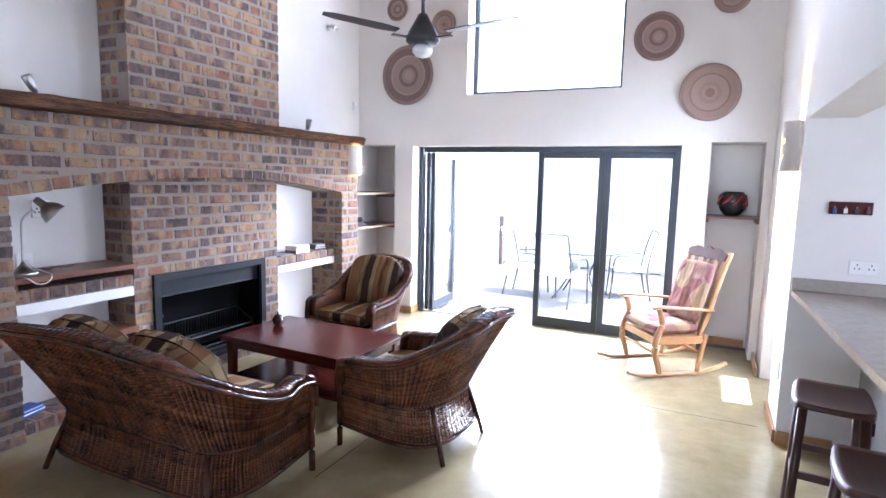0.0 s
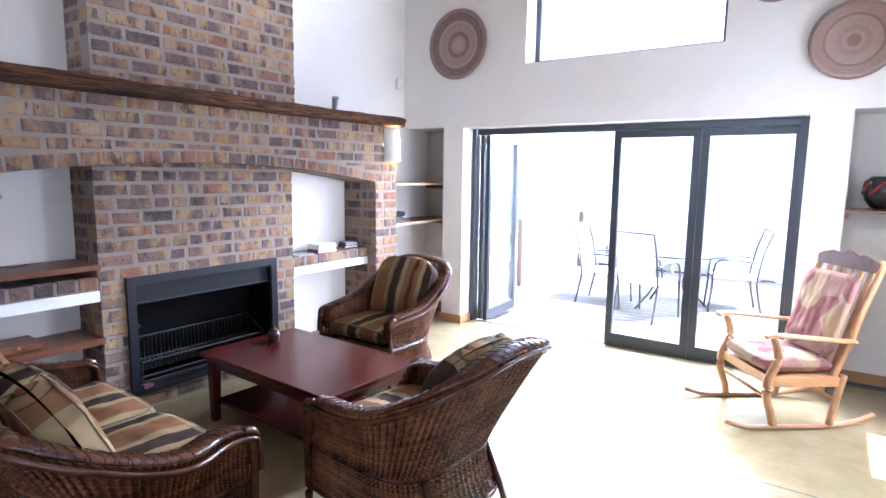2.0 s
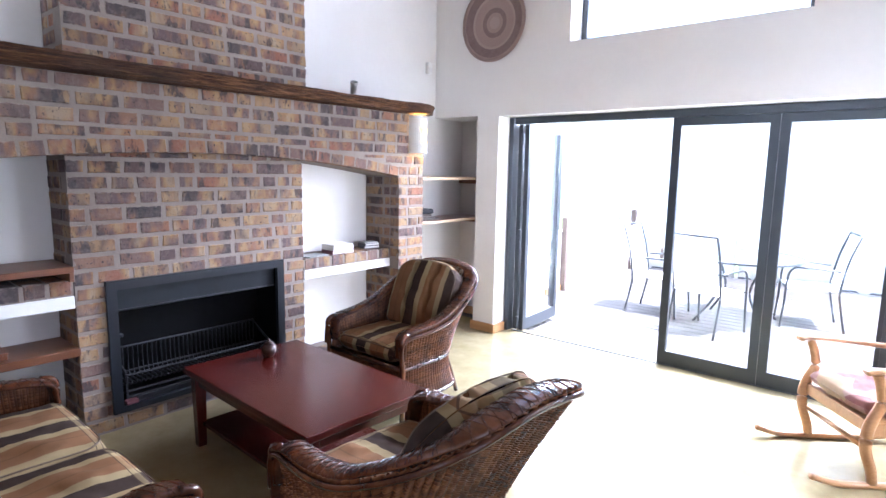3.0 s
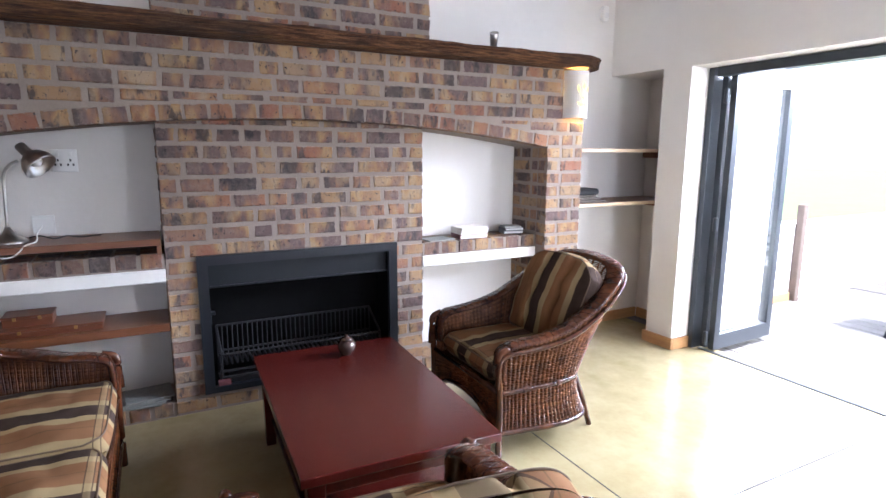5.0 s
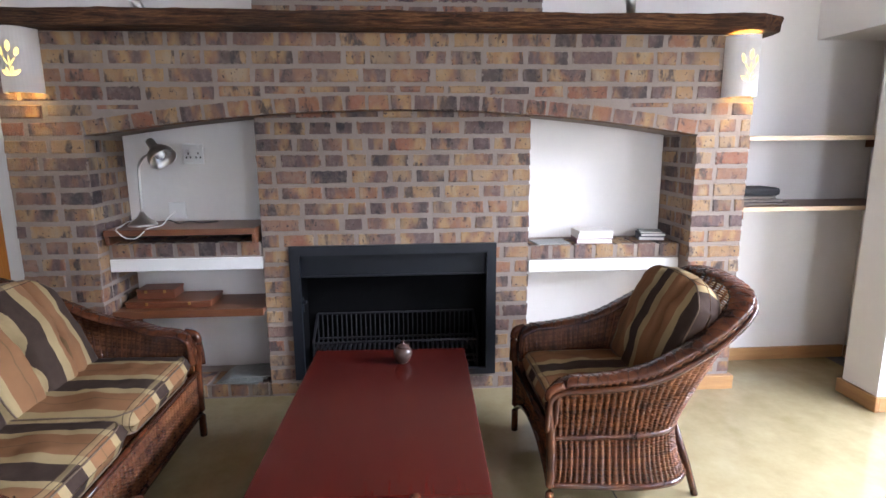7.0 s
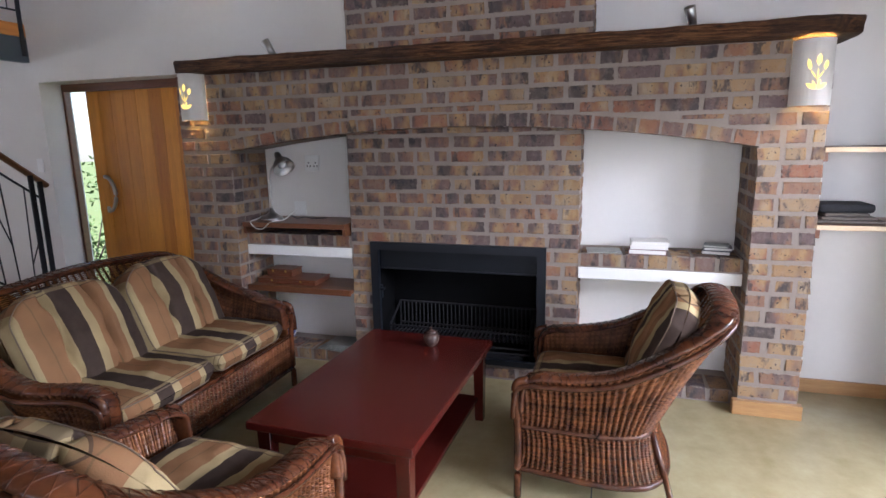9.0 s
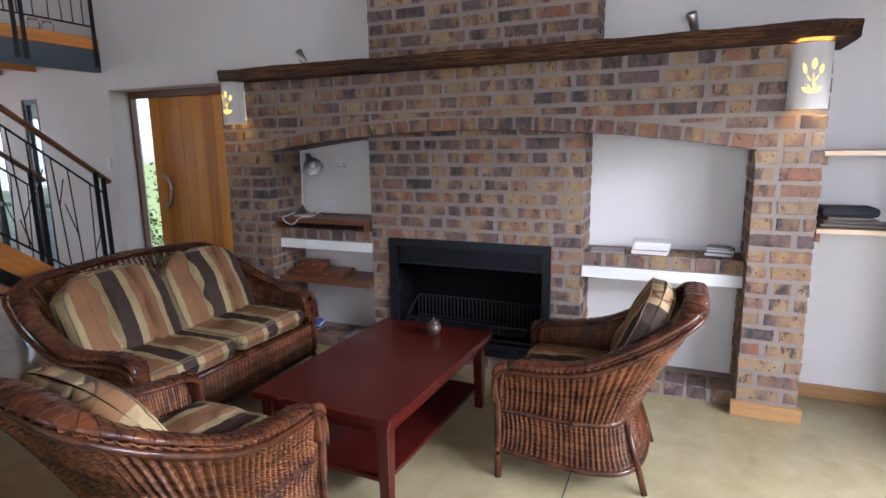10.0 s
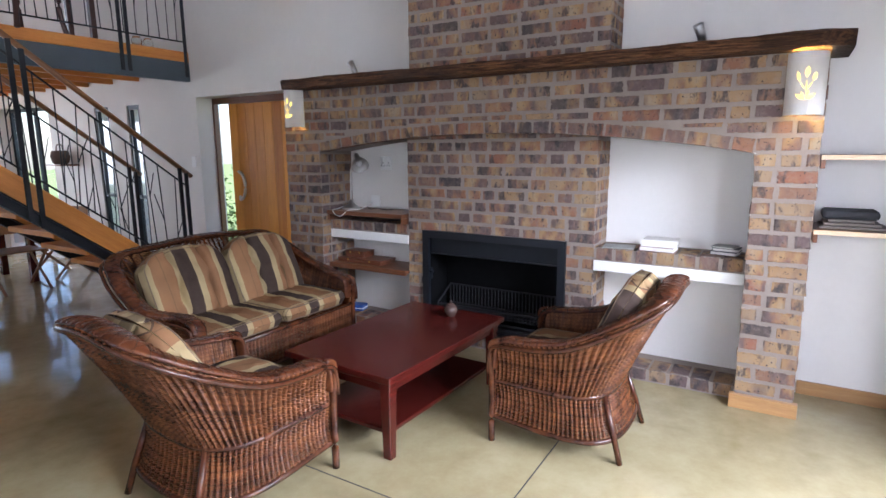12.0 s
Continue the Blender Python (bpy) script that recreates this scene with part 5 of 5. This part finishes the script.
while x < LX - .03:
    part("baluster", tube([(x, LE - .005, 2.66), (x + rng.uniform(-.03, .03), LE - .005, 3.49)], .005, 5), STEEL, lr)
    if rng.random() < .6:
        sx = rng.choice((-1, 1)) * rng.uniform(.04, .08)
        zz = 2.66 + rng.uniform(.1, .4)
        part("twig", tube([(x, LE - .005, zz), (x + sx, LE - .005, zz + .25)], .0045, 5), STEEL, lr)
    x += rng.uniform(.08, .13)


def timber_chair(name, label, m, mat, group):
    """A plain folding timber chair with crossed legs and cloth seat."""
    c = thing(name, label, "chair", m, group)
    for y in (-.22, .22):
        part("leg", tube([(-.24, y, 0), (.22, y, .44)], .016, 6), mat, c)
        part("leg", tube([(.24, y, 0), (-.22, y, .44)], .016, 6), mat, c)
        part("arm_post", tube([(-.22, y * 1.05, .42), (-.24, y * 1.05, .84)], .014, 6), mat, c)
        part("armrest", box(-.24, .22, y * 1.05 - .022, y * 1.05 + .022, .62, .642, .004), mat, c)
        part("front_post", tube([(.20, y * 1.05, .44), (.20, y * 1.05, .63)], .013, 6), mat, c)
    part("seat", box(-.22, .22, -.235, .235, .435, .452, .005), mat, c)
    part("backrest", box(-.25, -.232, -.235, .235, .66, .84, .005), mat, c)
    return c


t = thing("dining_table", "red lacquered dining table with dark legs", "table", pose(-1.15, 1.95, 0))
part("tabletop", box(-.75, 1.2, -.45, .45, .725, .765, .006), REDTABLE, t)
for x in (-.68, 1.13):
    for y in (-.38, .38):
        part("leg", box(x - .035, x + .035, y - .035, y + .035, 0, .7245, .004), TABLEWOOD, t)
c = timber_chair("dining_chair", "folding timber dining chair with crossed legs", pose(-1.55, 2.62, 0, 0, 0, -90), CHAIRWOOD, "chairs round the dining table")
for x, y, rz in ((-.75, 2.62, -90), (-2.2, 2.2, 10), (-1.55, 1.28, 90), (-.6, 1.28, 90)):
    copy_thing(c, pose(x, y, 0, 0, 0, rz))
o = plank("wall_shelf", WEST, WEST + .24, 1.38, 1.78, 1.33, 1.35, "small dark timber wall shelf")
o = thing("dark_basket", "dark woven basket on a wall shelf", "basket", pose(WEST + .13, 1.57, 1.351))
part("body", lathe([(.07, 0), (.10, .03), (.115, .10), (.10, .17), (.09, .18)], 20), TWINE, o, "", True)
part("handle", tube(smooth_path([(0, -.09, .17), (0, -.06, .25), (0, .06, .25), (0, .09, .17)], 6), .008, 6), TWINE, o, "", True)
o = thing("loft_desk", "dark wooden writing desk on the loft", "desk", pose(-1.55, 3.72, 2.546))
part("top", box(-.45, .45, -.25, .25, .70, .73, .005), STOOLWOOD, o)
for x in (-.42, .42):
    for y in (-.21, .21):
        part("leg", box(x - .025, x + .025, y - .025, y + .025, 0, .70, .003), STOOLWOOD, o)
part("drawer_front", box(-.35, .35, -.235, -.225, .60, .69, .003), STOOLWOOD, o)
o = thing("loft_chair", "dark timber armchair on the loft", "chair", pose(-1.30, 4.0, 2.546, 0, 0, 200))
for x in (-.22, .22):
    for y in (-.22, .22):
        part("leg", tube(smooth_path([(x * 1.15, y * 1.1, 0), (x, y, .2), (x, y, .45), (x * 1.02, y, .66 if y > 0 else .95)], 4), .022, 8), STOOLWOOD, o, "", True)
    part("armrest", box(x - .03, x + .03, -.23, .27, .65, .68, .006), STOOLWOOD, o)
part("seat", box(-.24, .24, -.24, .25, .40, .46, .012), STOOLWOOD, o)
part("backrest", box(-.22, .22, -.245, -.215, .60, .95, .006), STOOLWOOD, o)
o = thing("glass_jar", "clear glass jar standing on the loft floor", "jar", pose(-2.45, 4.05, 2.546), "glass jars")
part("jar", lathe([(.04, 0), (.05, .01), (.05, .10), (.035, .12), (.035, .13), (.032, .128), (.045, .10), (.045, .012)], 18), GLASS, o, "", True)
copy_thing(o, pose(-2.31, 4.08, 2.546))

# ---- patio and garden ----
structure("ground", box(-60, 60, -60, 80, -.75, -.6), GRASS, "green lawn around the house", "ground")
deck = structure("deck", box(-3.4, 3.6, 10.97, 16.0, -.6, -.06), DECKWOOD, "weathered grey timber deck", "deck")
for k in range(34):
    y = 11.0 + .146 * k
    part("plank", box(-3.4, 3.6, y, y + .139, -.058, -.035, .004), DECKWOOD, deck)
structure("wall_patio", boxes([(-2.75, -2.55, 11.31, 12.6, -.05, 2.7), (-2.75, -2.55, 12.6, 15.9, -.05, .75)]), OUTWALL, "white plastered patio wall", "wall")
o = thing("patio_rail", "brown timber posts along the white patio wall", "railing")
for y in (13.05, 15.4):
    part("post", box(-2.545, -2.475, y - .035, y + .035, -.034, .95, .004), BARK, o)
part("board", box(-2.545, -2.52, 12.6, 13.0, -.034, .05, .003), SKIRTWOOD, o)
o = thing("roof_post", "slim pale patio roof post", "post")
part("post", tube([(-1.95, 14.2, -.034), (-1.95, 14.2, 2.55)], .035, 10), OUTWALL, o)


def patio_chair(m):
    c = thing("patio_chair", "grey metal patio chair with pale mesh fabric", "chair", m, "patio chairs")
    for y in (-.25, .25):
        part("side_frame", tube(smooth_path([(.27, y, 0), (.25, y, .25), (.22, y, .60), (.05, y, .645), (-.22, y, .63)], 5), .012, 8), ALU, c, "", True)
        part("back_frame", tube(smooth_path([(-.30, y, 0), (-.24, y, .30), (-.23, y, .45), (-.28, y, .75), (-.36, y, 1.0)], 5), .012, 8), ALU, c, "", True)
    part("seat_rail", tube([(.24, -.25, .42), (.24, .25, .42)], .011, 8), ALU, c, "", True)
    part("top_rail", tube([(-.36, -.25, 1.0), (-.36, .25, 1.0)], .012, 8), ALU, c, "", True)
    part("seat", box(-.23, .24, -.235, .235, .415, .425, .004), FABRIC_W, c)
    part("backrest", box(-.005, .005, -.235, .235, 0, .55, .004, pose(-.235, 0, .44, 0, -13)), FABRIC_W, c)
    return c


o = thing("patio_table", "round glass patio table on curved metal legs", "table", pose(-.38, 13.0, -.034))
part("tabletop", lathe([(.60, .70), (.61, .705), (.61, .712), (.60, .717)], 36), GLASS, o)
part("rim", tube([(.61 * math.cos(2 * math.pi * k / 36), .61 * math.sin(2 * math.pi * k / 36), .708) for k in range(36)], .014, 8, closed=True), ALU, o, "", True)
for k in range(4):
    part("leg", tube([q for q in [pose(0, 0, 0, 0, 0, 45 + 90 * k) @ p for p in smooth_path([(.48, 0, 0), (.30, 0, .20), (.22, 0, .36), (.32, 0, .55), (.52, 0, .69)], 6)]], .014, 8), ALU, o, "", True)
pc = patio_chair(pose(-.50, 12.35, -.034, 0, 0, 74))
for x, y, rz in ((-1.15, 12.80, 0), (.24, 13.35, 195)):
    copy_thing(pc, pose(x, y, -.034, 0, 0, rz))



def bush(name, label, x, y, z, w, h, n, seed, trunk=0.0):
    """Foliage as many small leaf blades on limbs."""
    rng = random.Random(seed)
    b = thing(name, label, "tree" if trunk else "bush", pose(x, y, z))
    bm = bmesh.new()
    put_tube(bm, smooth_path([(0, 0, 0), (.05 * w, .03 * w, trunk * .5 + .1), (0, 0, trunk + h * .5)], 4), .04 + .05 * trunk, 7, taper=lambda t: 1 - .7 * t)
    for k in range(7):
        a = rng.uniform(0, 6.28)
        put_tube(bm, [(0, 0, trunk * .8 + .05), (w * .22 * math.cos(a), w * .22 * math.sin(a), trunk + h * .35), (w * .4 * math.cos(a), w * .4 * math.sin(a), trunk + h * rng.uniform(.4, .8))], .02 + .02 * trunk, 5, taper=lambda t: 1 - .7 * t)
    part("trunk", bm, BARK, b)
    centres = [(rng.gauss(0, .22) * w, rng.gauss(0, .22) * w, trunk + h * rng.uniform(.15, .95)) for _ in range(16)]
    V, F = [], []
    for k in range(n):
        c = rng.choice(centres)
        p = Vector([q + rng.gauss(0, .13) * w for q in c])
        d = Vector((rng.gauss(0, 1), rng.gauss(0, 1), rng.gauss(0, .6))).normalized()
        e = d.cross(Vector((rng.gauss(0, 1), rng.gauss(0, 1), 1))).normalized()
        L = rng.uniform(.05, .10) * (1 + trunk * .6)
        i = len(V)
        V += [p, p + d * L * .5 + e * L * .25, p + d * L, p + d * L * .5 - e * L * .25]
        F.append((i, i + 1, i + 2, i + 3))
    me = bpy.data.meshes.new("crown")
    me.from_pydata([tuple(v) for v in V], [], F)
    me.materials.append(LEAF)
    ob = new("crown", me)
    ob.parent = b


for k, (x, y, w, h) in enumerate(((-4.6, 4.2, 1.2, 1.3), (-5.2, 3.2, 1.4, 1.6), (-4.6, 2.2, 1.2, 1.2), (-5.0, .6, 1.6, 1.9), (-4.4, 14.0, 1.5, 2.0))):
    bush("garden_bush", "leafy green garden bush", x, y, -.6, w, h + .6, 1500, 60 + k)


def blind(m, w, label):
    b = thing("patio_blind", label, "blind", m, "patio blinds")
    bm = bmesh.new()
    n = 28
    g = [[bm.verts.new((w * (i / n - .5), .02 * math.sin(i * 1.3) * (j / 6) + .012 * math.sin(j * 2), 2.62 * (1 - j / 6) - .02)) for j in range(7)] for i in range(n + 1)]
    for i in range(n):
        for j in range(6):
            bm.faces.new((g[i][j], g[i + 1][j], g[i + 1][j + 1], g[i][j + 1]))
    bmesh.ops.solidify(bm, geom=bm.faces[:], thickness=.004)
    part("canvas", bm, CANVAS, b, "", True)
    part("roller", tube([(-w / 2, 0, 2.64), (w / 2, 0, 2.64)], .04, 10), CANVAS, b)
    part("weight_bar", tube([(-w / 2, 0, -.01), (w / 2, 0, -.01)], .015, 8), ALU, b)


# blinds guessed from the hanging cord, added so the outdoors turns overexposed white
for x in (-1.95, .0, 1.95):
    blind(pose(x, 15.7, 0), 1.9, "white canvas roll-down blind, added as a bright backdrop behind the patio")
blind(pose(3.45, 12.3, 0, 0, 0, 90), 2.4, "white canvas roll-down blind, added as a bright backdrop beside the patio")
blind(pose(3.45, 14.75, 0, 0, 0, 90), 2.4, "white canvas roll-down blind, added as a bright backdrop beside the patio")
o = thing("blind_cord", "thin pale cord with a weight hanging from a blind", "cord")
part("cord", tube([(-1.55, 14.0, .55), (-1.55, 14.0, 2.6)], .007, 6), FABRIC_W, o)
part("weight", lathe([(.008, .40), (.026, .42), (.022, .52), (.008, .56)], 10, pose(-1.55, 14.0, 0)), BARK, o)
part("hanger", tube([(-3.3, 14.0, 2.61), (3.4, 14.0, 2.61)], .02, 8), OUTWALL, o)


# ---- brickwork, piece by piece ----
brick_meshes = {}


def brick_mesh(length, height, depth, kind):
    key = (round(length, 2), round(height, 3), round(depth, 2), kind)
    if key in brick_meshes:
        return brick_meshes[key]
    rng = random.Random(repr(key))
    L, H, D = key[0] / 2, key[1] / 2, key[2]
    bm = bmesh.new()
    e = 0.005
    back = [bm.verts.new((-D, sy * L, sz * H)) for sy, sz in ((-1, -1), (1, -1), (1, 1), (-1, 1))]
    rim = [bm.verts.new((-e + rng.uniform(-.002, .001), sy * (L + rng.uniform(-.007, .003)), sz * (H + rng.uniform(-.004, .003)))) for sy, sz in ((-1, -1), (1, -1), (1, 1), (-1, 1))]
    face = [bm.verts.new((rng.uniform(-.003, .002), sy * (L - e - rng.uniform(-.002, .003)), sz * (H - e - rng.uniform(-.002, .002)))) for sy, sz in ((-1, -1), (1, -1), (1, 1), (-1, 1))]
    c = bm.verts.new((rng.uniform(-.001, .002), rng.uniform(-.3, .3) * L, 0))
    for a, b in ((back, rim), (rim, face)):
        for i in range(4):
            j = (i + 1) % 4
            bm.faces.new((a[i], a[j], b[j], b[i]))
    for i in range(4):
        bm.faces.new((face[i], face[(i + 1) % 4], c))
    bmesh.ops.recalc_face_normals(bm, faces=bm.faces)
    me = bpy.data.meshes.new("brick")
    bm.to_mesh(me)
    bm.free()
    me.materials.append(BRICK)
    brick_meshes[key] = me
    return me


def brick(parent, x, y, z, length, height, depth=0.1, turn=0.0, lean=0.0, rng=random):
    """One brick with the middle of its face at (x, y, z); turn 0 faces +x, 90 faces +y."""
    ob = new("brick", brick_mesh(length, height, depth, rng.randrange(5)))
    ob.matrix_world = pose(x, y, z, 0, 0, turn) @ pose(rng.uniform(-.002, .002), 0, 0, lean)
    ob.parent = parent
    return ob


COURSE, LONG, SHORT, GAP = 0.088, 0.215, 0.102, 0.020


def courses(parent, at, u0, u1, z0, z1, turn, first=0, depth=0.1, floor_of=None, skip=None, seed=0):
    """Running bond over u0..u1 along the wall, from z0 to z1; floor_of(u) cuts the bricks from below."""
    rng = random.Random(seed)
    k = 0
    z = z0
    while z + 0.03 < z1:
        h = min(COURSE - GAP, z1 - z)
        u = u0 - ((k + first) % 2) * (LONG + GAP) / 2 + (rng.uniform(-.01, .01) if u1 - u0 > 0.5 else 0)
        while u < u1 - 0.02:
            q = rng.random()
            long = LONG + rng.uniform(-.015, .01) if q > 0.52 else SHORT + rng.uniform(-.01, .015) if q > 0.14 else 0.165
            a, b = max(u, u0), min(u + long, u1)
            u += long + GAP
            if u1 - u < 0.05 and u1 - b > 0:
                b = u1
            if b - a < 0.035:
                continue
            za, zb = z, z + h
            if floor_of:
                za = max(za, max(floor_of(a), floor_of(b)))
            if zb - za < 0.02 or (skip and skip((a + b) / 2, (za + zb) / 2)):
                continue
            m = (a + b) / 2
            x, y = (at, m) if turn == 0 else (m, at)
            brick(parent, x, y, (za + zb) / 2, b - a, zb - za, depth, turn, 0, rng)
        z += COURSE
        k += 1


R = 0.005
# arch and outer piers: core
ys = [Y_ARCH0 + (Y_ARCH1 - Y_ARCH0) * i / 24 for i in range(25)]
outline = [(Y_L + R, 0), (Y_ARCH0 - R, 0)] + [(min(max(y, Y_ARCH0 - R), Y_ARCH1 + R) + (-R if k == 0 else R if k == 24 else 0), arch(y) + R) for k, y in enumerate(ys)] + [(Y_ARCH1 + R, 0), (Y_R - R, 0), (Y_R - R, 2.015), (Y_L + R, 2.015)]
breast = structure("chimney_breast", prism(outline, OUTER - R - WEST, Matrix(((0, 0, 1, WEST), (1, 0, 0, 0), (0, 1, 0, 0), (0, 0, 0, 1)))), MORTAR, "wide clay-brick fireplace surround with a shallow arch", "fireplace surround")
HEAD = 0.078                            # height of the arch's header course
n_head = 27
step = (Y_ARCH1 - Y_ARCH0) / n_head
rng_h = random.Random(5)
for i in range(n_head):
    y = Y_ARCH0 + step * (i + 0.5)
    lean = -math.degrees(math.atan(0.101 * (y - MID)))
    brick(breast, OUTER, y, arch(y) + HEAD / 2 + 0.002, step - 0.014, HEAD, 0.1, 0, lean, rng_h)


def over_arch(y):
    return arch(y) + HEAD + 0.014 if Y_ARCH0 < y < Y_ARCH1 else 0.0


courses(breast, OUTER, Y_L, Y_ARCH0, 0.012, 1.50, 0, 0, seed=11)
courses(breast, OUTER, Y_ARCH1, Y_R, 0.012, 1.50, 0, 1, seed=12)
for u0, u1, seed in ((Y_L, Y_ARCH0, 18), (Y_ARCH1, Y_R, 19)):
    courses(breast, OUTER, u0, u1, 0.012 + 17 * COURSE, 0.012 + 18 * COURSE - GAP, 0, seed, seed=seed)
courses(breast, OUTER, Y_L, Y_R, 0.012 + 18 * COURSE, 2.015, 0, 0, floor_of=over_arch, seed=13)
for at, turn, seed in ((Y_ARCH1, -90, 14), (Y_ARCH0, 90, 15)):
    courses(breast, at, WEST + 0.005, OUTER - 0.112, 0.012, 1.50, turn, 1, seed=seed)
courses(breast, Y_L, WEST + 0.005, OUTER - 0.112, 0.012, 2.0, -90, 1, seed=16)
courses(breast, Y_R, WEST + 0.005, OUTER - 0.112, 0.012, 2.0, 90, 1, seed=17)

# centre pier round the fire, with the hearth course under it and in the niches
pier = structure("fireplace_pier", prism([(PIER0 + R, 0), (FY0 + .02, 0), (FY0 + .02, FZ1 - .02), (FY1 - .02, FZ1 - .02), (FY1 - .02, 0), (PIER1 - R, 0), (PIER1 - R, 1.66), (PIER0 + R, 1.66)], INNER - R - WEST, Matrix(((0, 0, 1, WEST), (1, 0, 0, 0), (0, 1, 0, 0), (0, 0, 0, 1)))), MORTAR, "clay-brick centre pier round the firebox", "fireplace surround")
structure("hearth_plinth", box(WEST, INNER - R, FY0 + .02, FY1 - .02, 0, FZ0), MORTAR, "mortared hearth under the firebox", "hearth")
courses(pier, INNER, PIER0, PIER1, 0.012, 0.082, 0, 0, seed=21)
for u0, u1, seed in ((PIER0, FY0 + .022, 24), (FY1 - .022, PIER1, 25)):
    courses(pier, INNER, u0, u1, 0.012 + COURSE, 0.012 + 10 * COURSE - .01, 0, 1, seed=seed)
courses(pier, INNER, PIER0, PIER1, 0.012 + 10 * COURSE, 1.66, 0, 0, seed=26)
courses(pier, PIER0, WEST + 0.005, INNER - 0.112, 0.012, 1.6, -90, 1, seed=22)
courses(pier, PIER1, WEST + 0.005, INNER - 0.112, 0.012, 1.6, 90, 1, seed=23)


def header_row(parent, x, y0, y1, z, h, depth, seed):
    rng = random.Random(seed)
    n = round((y1 - y0) / (SHORT + GAP))
    w = (y1 - y0) / n
    for i in range(n):
        brick(parent, x, y0 + w * (i + 0.5), z, w - GAP, h, depth, 0, 0, rng)


for k, (a, b) in enumerate(((Y_ARCH0, PIER0), (PIER1, Y_ARCH1))):
    plinth = structure("hearth_plinth", box(WEST, INNER - R, a, b, 0.0, 0.080), MORTAR, "low brick plinth on the floor of the niche", "brick plinth")
    header_row(plinth, INNER, a + 0.005, b - 0.005, 0.046, 0.078, 0.20, 31 + k)
    dz = .055 if k == 0 else 0.0
    ledge = structure("niche_ledge", box(WEST, INNER - R, a, b, 0.785 + dz, 0.866 + dz), MORTAR, "brick-topped ledge across the niche", "ledge")
    header_row(ledge, INNER, a + 0.005, b - 0.005, 0.832 + dz, 0.080, 0.22, 41 + k)
    structure("trim_lintel", box(WEST, INNER + 0.004, a, b, 0.715 + dz, 0.785 + dz, 0.004), WHITE, "white-painted concrete lintel under the ledge", "lintel")

# chimney above the beam
CH0, CH1 = 7.34, 8.872
chimney = structure("chimney", box(WEST, INNER - R, CH0 + R, CH1 - R, 2.0, TOP), MORTAR, "clay-brick chimney rising to the ceiling", "chimney")
courses(chimney, INNER, CH0, CH1, 2.10, TOP, 0, 1, seed=51)
courses(chimney, CH0, WEST + 0.005, INNER - 0.112, 2.10, TOP, -90, 0, seed=52)
courses(chimney, CH1, WEST + 0.005, INNER - 0.112, 2.10, TOP, 90, 0, seed=53)
